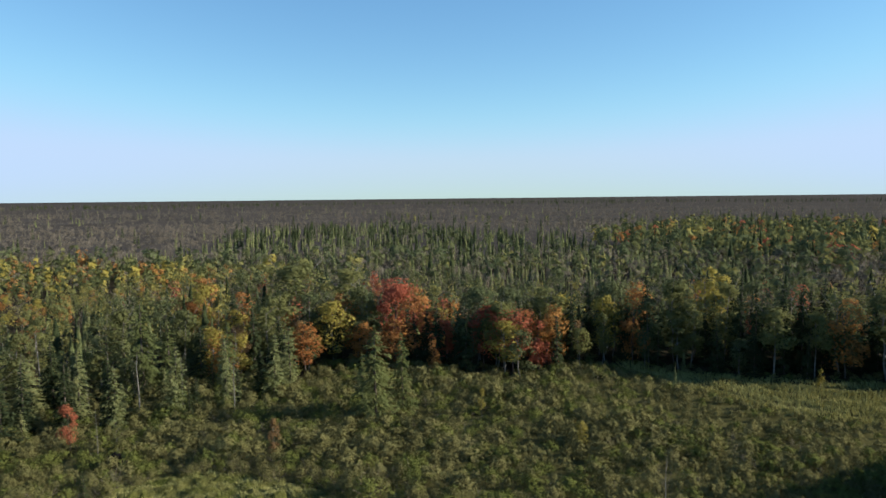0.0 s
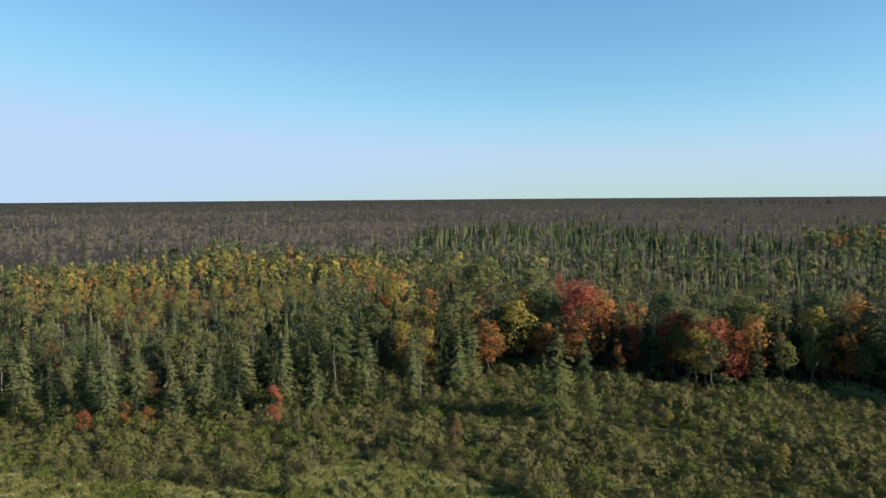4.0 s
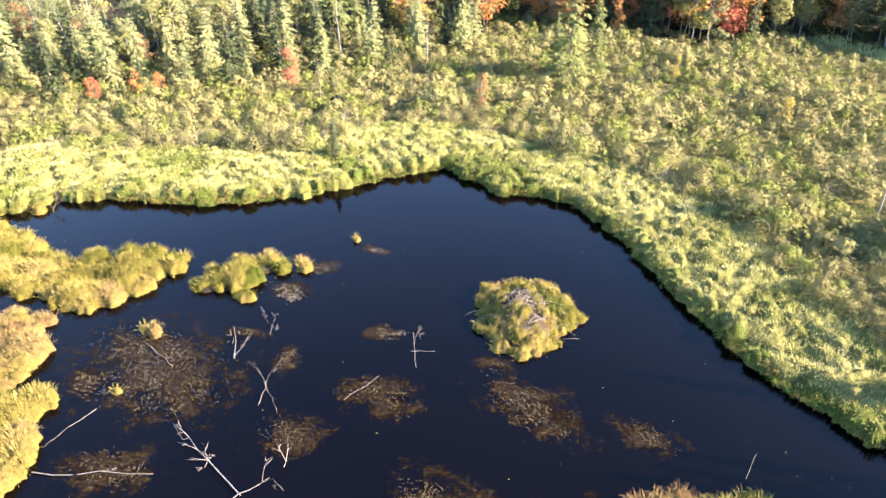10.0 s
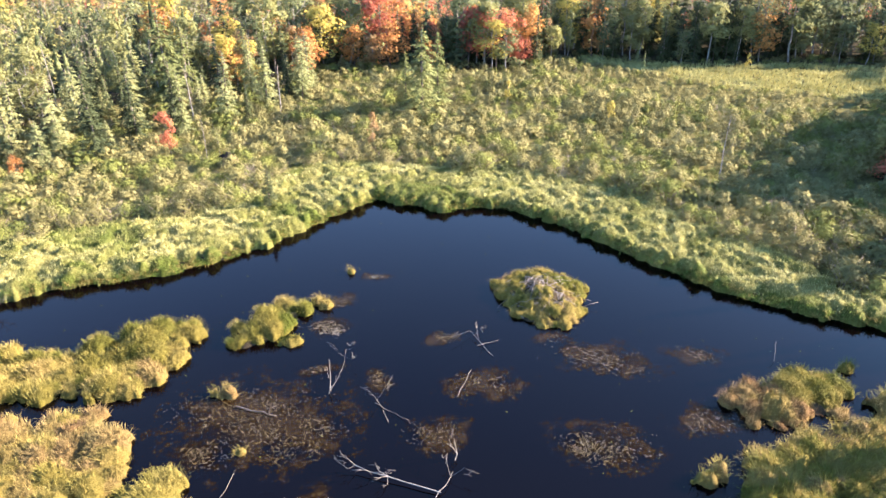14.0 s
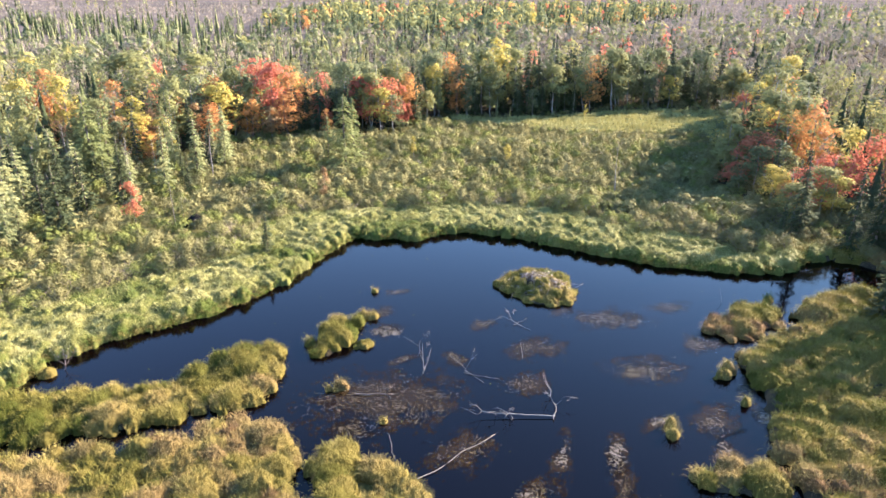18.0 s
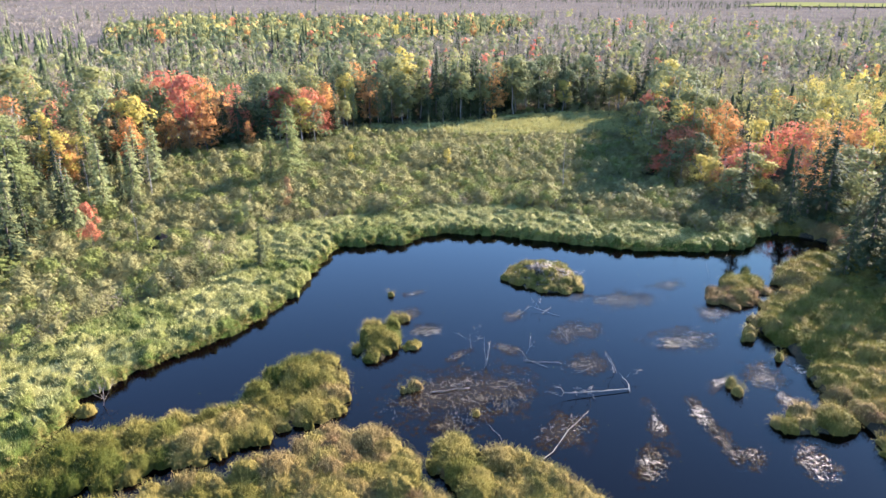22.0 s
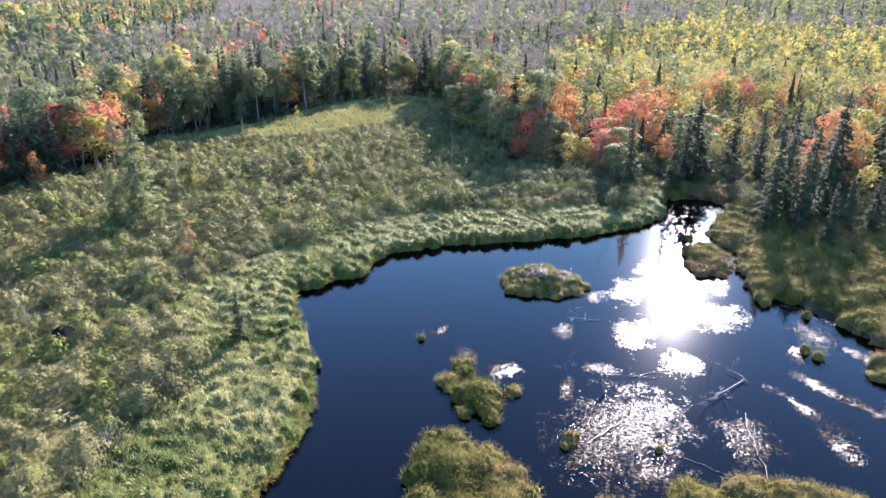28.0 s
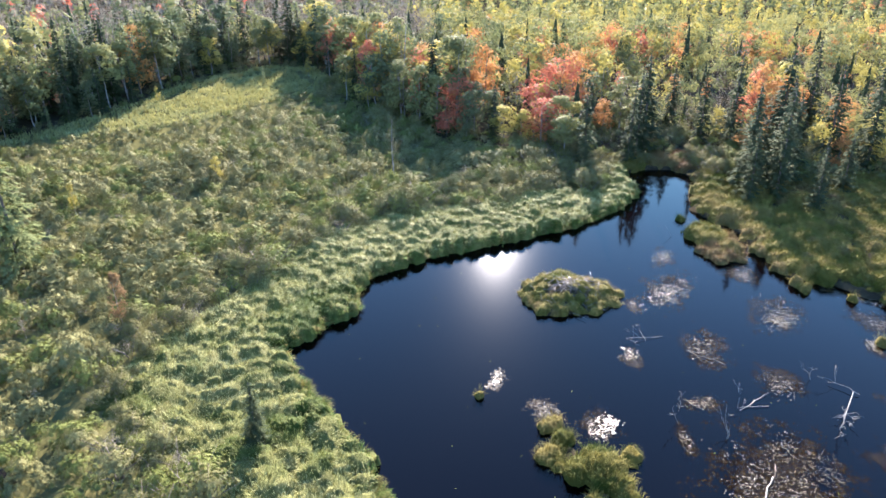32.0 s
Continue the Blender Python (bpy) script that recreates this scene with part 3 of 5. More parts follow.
# ---- forest edge: landmark trees first ----
LAND = [  # kind, x, y, height, width factor
    ("balsam_fir", -7.0, 73.8, 10.4, 1.4), ("balsam_fir", -4.2, 76.6, 9.6, 0.9), ("balsam_fir", -8.6, 75.6, 7.5, 1.2), ("balsam_fir", -36.5, 84, 12.0, 1.35), ("balsam_fir", -34.2, 86.5, 9.5, 1.2), ("balsam_fir", -26.7, 87.4, 9.0, 1.1),
    ("black_spruce", 20.2, 25.6, 9.4, 1.0), ("black_spruce", 18.0, 25.9, 4.2, 1.0), ("black_spruce", 20.5, 20.8, 9.4, 0.8), ("black_spruce", 24.4, 18.2, 11.4, 1.0), ("black_spruce", 22.6, 19.4, 10.0, 0.8),
    ("black_spruce", 12.0, 10.7, 10.8, 0.95), ("black_spruce", 8.7, 11.6, 7.6, 0.9), ("black_spruce", 12.2, 7.9, 10.6, 1.0), ("black_spruce", 14.9, 5.6, 8.8, 1.0), ("black_spruce", 10.8, 4.0, 6.0, 1.0),
    ("black_spruce", 11.2, 1.6, 6.2, 1.0), ("black_spruce", 16.0, 9.2, 9.6, 0.9), ("black_spruce", 19.5, 4.5, 9.8, 1.0), ("black_spruce", 21, -1.5, 11.0, 1.0), ("black_spruce", 17.5, -4, 10.0, 1.0),
    ("black_spruce", 9.8, 8.6, 8.8, 0.9), ("black_spruce", 24, 3, 12.0, 1.0), ("black_spruce", 6.0, 6.5, 6.5, 1.0), ("black_spruce", 31.4, 13.5, 8.5, 0.9), ("black_spruce", 28, 10.5, 9.5, 0.9),
    ("black_spruce", -26.5, 49.9, 4.3, 1.6), ("black_spruce", 27.5, 7, 11, 1), ("black_spruce", 30, -3, 12, 1), ("black_spruce", 25, -8, 10.5, 1),
    ("red_maple", -35.4, 64.8, 5.3, 0.75), ("red_maple", 10.0, 95.0, 9.0, 1.25), ("red_maple", 6.0, 96.5, 9.5, 1.2), ("red_maple", 13.6, 94.2, 7.4, 1.1), ("red_maple", -6.7, 101.8, 12.0, 1.1),
    ("orange_maple", -3.4, 102.0, 11.0, 0.9), ("red_maple", 1.0, 98.5, 10, 0.9), ("orange_maple", -1.0, 93.4, 5.2, 0.7), ("orange_maple", -30.5, 104, 10.6, 0.9), ("orange_maple", -38.3, 110.9, 12.0, 1.0), ("yellow_aspen", -36.5, 107.5, 11.0, 1.0),
    ("red_maple", 39.4, 41.0, 8.0, 1.1), ("red_maple", 42.0, 43.5, 8.4, 0.9), ("red_maple", 37.0, 26.4, 8.8, 1.1), ("orange_maple", 38.8, 24.2, 9.4, 1.1), ("orange_maple", 34.0, 1.6, 9.0, 1.2), ("red_maple", 32.0, 3.8, 8.0, 1.0),
    ("orange_maple", 29.5, 1.0, 8.0, 1.2), ("yellow_aspen", 36, -2, 8.5, 1.2), ("orange_maple", 26.5, -4.5, 6.5, 1.2), ("yellow_aspen", 22, -7, 6.0, 1.3), ("orange_maple", 17.5, -1, 4.2, 1.0), ("yellow_aspen", 16.8, -5.5, 5.2, 1.3),
    ("yellow_aspen", 40.3, 103.6, 14.0, 1.15), ("yellow_green_aspen", -25.2, 119.0, 13.0, 1.9), ("yellow_green_aspen", -15.6, 114.0, 13.0, 1.9), ("red_maple", -6.6, 107.6, 12.0, 1.2), ("yellow_aspen", -41.2, 124.6, 9.0, 1.2), ("orange_maple", 29.6, 106.0, 11.0, 1.0), ("orange_maple", -8.5, 98.7, 4.6, 0.9), ("yellow_green_aspen", 33.5, 98.5, 12.5, 1.0), ("orange_maple", 27.5, 98.0, 9.6, 0.9), ("yellow_aspen", 24.0, 100.5, 10, 0.9), ("orange_maple", 53.0, 89.5, 11.0, 1.0), ("yellow_green_aspen", 57.5, 88.0, 12.0, 1.4),
    ("black_spruce", 41, 94.3, 13.4, 0.9), ("black_spruce", 43, 93.5, 12.6, 0.8), ("black_spruce", 46.2, 92.0, 13.6, 0.85), ("black_spruce", 48.3, 91.6, 12.8, 0.8), ("black_spruce", 50, 92.4, 12.2, 0.9),
    ("yellow_aspen", 4.6, 75.3, 3.3, 0.55), ("yellow_aspen", 13.6, 64.8, 3.0, 0.9), ("russet_birch", -15.2, 62.0, 4.6, 0.7), ("tamarack", 33.0, 93.2, 3.6, 0.7), ("tamarack", 28.8, 84, 4.0, 0.5), ("yellow_green_aspen", 23.0, 97.6, 8.0, 0.6), ("yellow_aspen", 47, 84.5, 2.6, 0.7),
    ("orange_maple", -50.5, 60.5, 3.6, 0.8), ("orange_maple", -48.6, 61.5, 3.0, 0.8), ("red_maple", -54, 58.5, 3.0, 0.8), ("yellow_green_aspen", -30.6, 64.4, 3.4, 0.9), ("orange_maple", -66, 58, 4, 1.0),
    ("balsam_fir", 150, 38, 17, 0.9), ("tamarack", 60, 72, 3.2, 0.8), ("yellow_aspen", 67, 66, 3.4, 0.9),
]
for kind, x, y, h, wd in LAND:
    plant(kind, x, y, h, wide=wd * (1.3 if kind == "black_spruce" and y < 27 else 1.0))
plant("bare_aspen", 15.7, 46.5, 6.6, wide=0.9)
plant("bare_aspen", 24.1, 20.4, 4.6, wide=0.5)
plant("bare_aspen", -31.9, 63.0, 5.2, wide=0.6)


def pick_kind(x, y, u):
    """The mix of trees by place."""
    if y < 16 and x < 25:
        return "black_spruce" if u < 0.72 else "yellow_aspen" if u < 0.86 else "orange_maple"
    if x < -30 and y < 112:
        mix = (("tamarack", 0.46), ("black_spruce", 0.06), ("russet_birch", 0.08), ("bare_aspen", 0.08), ("green_birch", 0.12), ("yellow_green_aspen", 0.19), ("orange_maple", 0.01))
    elif x < 22 and y > 80:
        mix = (("black_spruce", 0.32), ("green_birch", 0.20), ("orange_maple", 0.08), ("red_maple", 0.05), ("yellow_green_aspen", 0.18), ("yellow_aspen", 0.04), ("bare_aspen", 0.03), ("russet_birch", 0.10))
    elif y > 66:
        mix = (("black_spruce", 0.44), ("yellow_green_aspen", 0.26), ("green_birch", 0.22), ("yellow_aspen", 0.03), ("orange_maple", 0.02), ("bare_aspen", 0.03))
    elif y > 36:
        mix = (("yellow_green_aspen", 0.34), ("green_birch", 0.24), ("red_maple", 0.09), ("orange_maple", 0.08), ("yellow_aspen", 0.10), ("black_spruce", 0.06), ("bare_aspen", 0.09))
    else:
        mix = (("yellow_green_aspen", 0.26), ("yellow_aspen", 0.17), ("orange_maple", 0.15), ("red_maple", 0.07), ("black_spruce", 0.22), ("green_birch", 0.10), ("bare_aspen", 0.03))
    for kind, share in mix:
        u -= share
        if u <= 0:
            return kind
    return mix[0][0]


TALL = {"black_spruce": (7, 13), "tamarack": (5, 9.5), "yellow_green_aspen": (8, 12.5), "yellow_aspen": (8, 12), "orange_maple": (7, 11), "red_maple": (7, 10.5), "green_birch": (7, 12), "russet_birch": (6, 9), "bare_aspen": (8, 12)}


def spots(x0, x1, y0, y1, step, rng, keep):
    """Jittered places on a grid where keep(x, y) holds."""
    X, Y = np.meshgrid(np.arange(x0, x1, step), np.arange(y0, y1, step))
    X = (X + rng.uniform(-0.48, 0.48, X.shape) * step).ravel()
    Y = (Y + rng.uniform(-0.48, 0.48, Y.shape) * step).ravel()
    k = keep(X, Y)
    return X[k], Y[k]


ex, ey = spots(-85, 110, -14, 125, 2.7, RNG, lambda x, y: (forest_depth(x, y) > 0) & (forest_depth(x, y) < 9.0))
taken = np.array([(a[1], a[2]) for a in LAND])
for x, y in zip(ex, ey):
    if np.min(np.hypot(taken[:, 0] - x, taken[:, 1] - y)) < 1.6:
        continue
    if math.hypot(x - 21, y - 18) < 9.5 or (y < 16 and x < 33 and RNG.random() < (0.95 if x < 18 else 0.8)):
        continue
    kind = pick_kind(x, y, RNG.random())
    lo, hi = TALL[kind]
    f = 0.65 + 0.35 * min(1, forest_depth(np.array([x]), np.array([y]))[0] / 4)
    if x < -30 and y < 100 or (y < 36):
        f *= 0.8
    if 18 < x < 36 and 15 < y < 42:
        f *= 0.8
    if y < 16 and x < 25 and kind != "black_spruce":
        f *= 0.6
    plant(kind, x, y, RNG.uniform(lo, hi) * f, wide=RNG.uniform(0.95, 1.3) / f ** 0.5)
for x, y in zip(*spots(-75, -18, 56, 92, 3.5, RNG, lambda x, y: (forest_depth(x, y) < -0.5) & (forest_depth(x, y) > -14) & (y > 58 + 0.35 * (x + 60)))):
    plant("tamarack" if RNG.random() < 0.75 else "black_spruce" if RNG.random() < 0.75 else "bare_aspen", x, y, RNG.uniform(3.5, 8.5), wide=RNG.uniform(1.0, 1.5))

# ---- the woods behind, joined by sort ----
def light_crown(h, r, n, size, rng, low=0.3):
    s = Soup()
    z = rng.uniform(low, 1.0, n)
    a = rng.uniform(0, 6.28, n)
    rr = r * np.sqrt(np.clip(1 - ((z - low - 0.3) / (0.72)) ** 2, 0.03, 1)) * rng.uniform(0.4, 1.05, n)
    c = np.column_stack([rr * np.cos(a), rr * np.sin(a), z * h])
    d = np.column_stack([np.cos(a), np.sin(a), (z - low) * 1.5])
    leaves(s, c, d + rng.normal(size=(n, 3)) * 0.25, size * rng.uniform(0.7, 1.3, n), rng)
    return s.arrays()


def light_spruce(h, r, tiers, sides, rng):
    s = Soup()
    for i in range(tiers):
        f0 = 0.05 + 0.9 * i / tiers
        a = (np.arange(sides) + rng.random()) / sides * 6.283
        L = r * (1 - f0) * rng.uniform(0.7, 1.2, sides) + 0.1
        ring = np.column_stack([L * np.cos(a), L * np.sin(a), f0 * h - 0.25 * L + rng.normal(size=sides) * 0.1])
        apex = np.array([[0, 0, min(h, (f0 + 1.7 / tiers) * h)]])
        s.add(np.concatenate([ring, apex]), None, [(k, (k + 1) % sides, sides) for k in range(sides)])
    return s.arrays()


def light_bare(h, r, n, rng, thick=0.05, haze=0, hsize=0.3):
    """A bare crown: a stem, thin rising twigs (a sliver each) and the finest twigs as small sprays."""
    s = Soup()
    f = np.concatenate([[0.0], rng.uniform(0.3, 0.85, n - 1)])
    a = rng.uniform(0, 6.28, n)
    o = np.column_stack([np.cos(a), np.sin(a), a * 0])
    side = np.column_stack([-np.sin(a), np.cos(a), a * 0]) * thick
    side[0] *= 1.6
    p = np.column_stack([f * 0, f * 0, f * h])
    e = p + o * (r * rng.uniform(0.3, 1.0, n) * (1.3 - 0.7 * f))[:, None] + np.column_stack([f * 0, f * 0, h * rng.uniform(0.03, 0.2, n)])
    e[0] = (0, 0, h * 0.85)
    e[:, 2] = np.minimum(e[:, 2], h * 1.0)
    s.add(np.stack([p - side, p + side, e], 1).reshape(-1, 3), None, np.arange(n * 3).reshape(-1, 3))
    if haze:
        v, q, t = light_crown(h, r, haze, hsize, rng, 0.38)
        s.add(v, q, t)
    return s.arrays()


def scatter(name, label, category, protos, x, y, h, mat, wide=None):
    """Many plants joined in one mesh."""
    if len(x) == 0:
        return None
    rng = np.random.default_rng(len(x))
    z = height(x, y)
    which = rng.integers(0, len(protos), len(x))
    out, tones = Soup(), []
    for k, (v, q, t) in enumerate(protos):
        m = which == k
        n = int(m.sum())
        if n == 0:
            continue
        a = rng.uniform(0, 6.28, n)
        c, s_ = np.cos(a), np.sin(a)
        kh = h[m] / 10
        kw = kh * (rng.uniform(0.8, 1.2, n) if wide is None else wide[m])
        P = np.empty((n, len(v), 3))
        P[..., 0] = (v[None, :, 0] * c[:, None] - v[None, :, 1] * s_[:, None]) * kw[:, None] + x[m][:, None]
        P[..., 1] = (v[None, :, 0] * s_[:, None] + v[None, :, 1] * c[:, None]) * kw[:, None] + y[m][:, None]
        P[..., 2] = v[None, :, 2] * kh[:, None] + z[m][:, None] - 0.1
        tones.append(np.repeat(rng.random(n), len(v)))
        off = (np.arange(n) * len(v))[:, None, None]
        out.add(P.reshape(-1, 3), (q[None] + off).reshape(-1, 4), (t[None] + off).reshape(-1, 3))
    return tagged(new(name, tone(out.mesh(name, mat), np.concatenate(tones))), label, category, kind="stuff")


def woods(tag, x, y, kinds, grow, level):
    """Splits the places by sort and joins each sort. level 0: near, 1: far."""
    rng = np.random.default_rng(31 + level)
    mats = {"yellow_green_aspen": M_LIME, "yellow_aspen": M_YELLOW, "orange_maple": M_ORANGE, "red_maple": M_RED, "green_birch": M_GREEN, "russet_birch": M_RUSSET, "black_spruce": M_SPRUCE, "tamarack": M_PINE, "bare_aspen": M_TWIG}
    words = {"yellow_green_aspen": "yellow-green aspens", "yellow_aspen": "yellow aspens", "orange_maple": "orange maples", "red_maple": "red maples", "green_birch": "dull green birches", "russet_birch": "russet birches", "black_spruce": "dark spruces", "tamarack": "grey-green conifers", "bare_aspen": "leafless grey aspens"}
    kinds = np.array(kinds)
    for kind in sorted(set(kinds)):
        m = kinds == kind
        lo, hi = TALL[kind]
        h = rng.uniform(lo, hi, m.sum()) * grow[m]
        if kind in ("black_spruce", "tamarack"):
            pr = [light_spruce(10, w, (9, 5)[level], (7, 5)[level], rng) for w in (1.3, 1.7, 1.0)]
        elif kind == "bare_aspen":
            pr = [light_bare(10, 2.3, (30, 2)[level], rng, (0.05, 0.07)[level], (44, 7)[level], (0.42, 1.15)[level]) for w in range(3)]
        else:
            pr = [light_crown(10, w, 18, 1.3, rng) if level else crown_soup(10, w * 1.25, 290, rng, 0.05, 0.4, 11, 1.3).arrays() for w in (1.8, 2.2, 2.0)]
        scatter(kind + "_" + tag, "many %s in the %s" % (words[kind], ("woods behind the edge", "far forest")[level]), "woods", pr, x[m], y[m], h, mats[kind])
    if level == 0:
        pale = np.isin(kinds, ("yellow_green_aspen", "yellow_aspen", "green_birch", "russet_birch"))
        s = Soup()
        tube(s, [(0, 0, 0), (0.1, 0, 5), (0, 0.1, 9)], [0.055, 0.045, 0.02], 3)
        for m, mat, nm in ((pale, M_BIRCH, "pale_trunks"), (~pale & (kinds != "bare_aspen"), M_BARK, "dark_trunks")):
            scatter(nm, "trunks of the trees behind the forest edge", "tree trunks", [s.arrays()], x[m], y[m], 9.0 * grow[m], mat)


# stands of one mix in the woods: outline and shares
STANDS = [
    ([(66, 300), (80, 235), (112, 203), (200, 222), (300, 270), (380, 320), (300, 400), (160, 470), (75, 345)], (("yellow_green_aspen", 0.34), ("yellow_aspen", 0.02), ("orange_maple", 0.06), ("red_maple", 0.02), ("black_spruce", 0.28), ("tamarack", 0.08), ("green_birch", 0.20))),
    ([(-95, 255), (-38, 250), (25, 215), (60, 230), (60, 330), (37, 400), (-50, 500), (-115, 430)], (("black_spruce", 0.30), ("tamarack", 0.36), ("bare_aspen", 0.28), ("green_birch", 0.06))),
    ([(-170, 118), (-75, 110), (-29, 155), (-40, 180), (-78, 205), (-140, 215)], (("yellow_green_aspen", 0.46), ("yellow_aspen", 0.10), ("orange_maple", 0.12), ("tamarack", 0.12), ("bare_aspen", 0.20))),
    ([(86, 46), (100, -60), (260, -90), (280, 10), (170, 46)], (("yellow_green_aspen", 0.62), ("yellow_aspen", 0.30), ("orange_maple", 0.02), ("black_spruce", 0.03), ("bare_aspen", 0.03))),
    ([(60, 62), (75, 48), (170, 48), (300, 10), (600, 60), (600, 330), (320, 255), (205, 205), (115, 190), (80, 150), (76, 84)], (("bare_aspen", 0.76), ("yellow_green_aspen", 0.09), ("green_birch", 0.08), ("black_spruce", 0.03), ("red_maple", 0.01), ("tamarack", 0.03))),
]


def share_out(mix, u):
    for kind, share in mix:
        u -= share
        if u <= 0:
            return kind
    return mix[0][0]


def stand_of(x, y):
    """Which stand each place belongs to, with wavy borders; -1: none."""
    out = np.full(len(x), -1)
    for k, (poly, mix) in enumerate(STANDS):
        out[inside_dist(poly, x, y) + 7 * field(x, y, 0.05, 80 + k) > 0] = k
    return out


def mid_kind(x, y, u, stand):
    if stand >= 0:
        mix = STANDS[stand][1]
    elif y < 42 and x > 45:
        mix = (("yellow_green_aspen", 0.50), ("yellow_aspen", 0.16), ("orange_maple", 0.12), ("black_spruce", 0.12), ("bare_aspen", 0.05), ("red_maple", 0.05))
    elif y < 78:
        mix = (("yellow_green_aspen", 0.34), ("yellow_aspen", 0.08), ("orange_maple", 0.06), ("red_maple", 0.04), ("black_spruce", 0.08), ("green_birch", 0.14), ("bare_aspen", 0.26))
    elif y < 112 and x < 30:
        return pick_kind(x, y, u)
    elif y < 150:
        mix = (("green_birch", 0.13), ("yellow_green_aspen", 0.14), ("black_spruce", 0.13), ("tamarack", 0.16), ("bare_aspen", 0.40), ("red_maple", 0.02), ("orange_maple", 0.02))
    else:
        mix = (("bare_aspen", 0.52), ("tamarack", 0.26), ("black_spruce", 0.05), ("green_birch", 0.11), ("yellow_green_aspen", 0.06))
    return share_out(mix, u)


mrng = np.random.default_rng(5)
mx, my = spots(-190, 268, -70, 250, 3.1, mrng, lambda x, y: (forest_depth(x, y) > 9.0) & (x * 0.8 + y > -20) & (np.hypot(x, y) < 265))
grow = 0.76 + 0.16 * field(mx, my, 0.06, 9)
grow = np.where((mx > 75) & (my < 40), grow * 0.75, grow)
grow = np.where((mx < -60) & (my < 205), grow * 0.7, grow)
grow = np.where((mx < 62) & (my < 17), grow * 0.62, grow)
mst = stand_of(mx, my)
grow = np.where(mst == 0, grow * 1.15, np.where(mst == 3, grow * 0.8, grow))
mk = np.array([mid_kind(x, y, u, k) for x, y, u, k in zip(mx, my, mrng.random(len(mx)), mst)])
deep = np.hypot(mx + 25, my - 15) > 150
woods("woods", mx[~deep], my[~deep], mk[~deep], grow[~deep], 0)


FIELD = [(1380, 590), (1560, 330), (2300, 300), (2150, 800)]
DARK_WOOD = [(960, 640), (1000, 420), (1500, 330), (1360, 600), (1300, 720)]


def far_kind(x, y, u, stand, dark):
    r, az = math.hypot(x, y), math.degrees(math.atan2(x, y))
    w = r * (1 + 0.06 * math.sin(az * 0.21) + 0.04 * math.sin(az * 0.53 + 1))
    if dark:
        mix = (("black_spruce", 0.7), ("tamarack", 0.3))
    elif stand >= 0:
        mix = STANDS[stand][1]
    elif az > 62 and w < 620:
        mix = (("bare_aspen", 0.50), ("yellow_green_aspen", 0.38), ("black_spruce", 0.04), ("green_birch", 0.08))
    elif 560 < w < 620 and az > -5:
        mix = (("black_spruce", 0.2), ("yellow_green_aspen", 0.25), ("bare_aspen", 0.55))
    elif w > 1650:
        mix = (("black_spruce", 0.55), ("bare_aspen", 0.45))
    else:
        mix = (("bare_aspen", 0.965), ("tamarack", 0.025), ("black_spruce", 0.01))
    return share_out(mix, u)


def far_ring(r0, r1, n, a0, a1, rng):
    r = np.sqrt(rng.uniform(r0 * r0, r1 * r1, n))
    a = np.radians(rng.uniform(a0, a1, n))
    return r * np.sin(a), r * np.cos(a)


rings = [far_ring(262, 520, 9300, -52, 126, mrng), far_ring(500, 1000, 9000, -52, 126, mrng), far_ring(1000, 2200, 6500, -50, 120, mrng)]
fx, fy = np.concatenate([r[0] for r in rings]), np.concatenate([r[1] for r in rings])
fgrow = np.concatenate([np.full(9300, 0.74), np.full(9000, 0.78), np.full(6500, 0.9), grow[deep]])
fst, fdark, fopen = stand_of(fx, fy), inside_dist(DARK_WOOD, fx, fy) > 0, inside_dist(FIELD, fx, fy) < 0
fgrow[:len(fx)] *= np.where(fst == 0, 1.15, 1.0)
fk = np.concatenate([[far_kind(x, y, u, k, d) for x, y, u, k, d in zip(fx, fy, mrng.random(len(fx)), fst, fdark)], mk[deep]])
fopen = np.concatenate([fopen, np.ones(int(deep.sum()), bool)])
woods("far_woods", np.concatenate([fx, mx[deep]])[fopen], np.concatenate([fy, my[deep]])[fopen], fk[fopen], fgrow[fopen], 1)
# a pale hayfield opens far off behind a dark wood
fa, fb = np.meshgrid(np.linspace(0, 1, 24), np.linspace(0, 1, 24))
fc = np.array(FIELD, float)
fp = (fc[0] * (1 - fa)[..., None] + fc[1] * fa[..., None]) * (1 - fb)[..., None] + (fc[3] * (1 - fa)[..., None] + fc[2] * fa[..., None]) * fb[..., None]
fi = (np.arange(23)[:, None] * 24 + np.arange(23)[None]).ravel()
tagged(new("hayfield", mesh_of("hayfield", np.dstack([fp[..., 0], fp[..., 1], height(fp[..., 0], fp[..., 1]) + 2.5]), np.stack([fi, fi + 1, fi + 25, fi + 24], 1), None, (M_HAY,))), "pale green hayfield far off beyond the woods", "field", kind="structure")

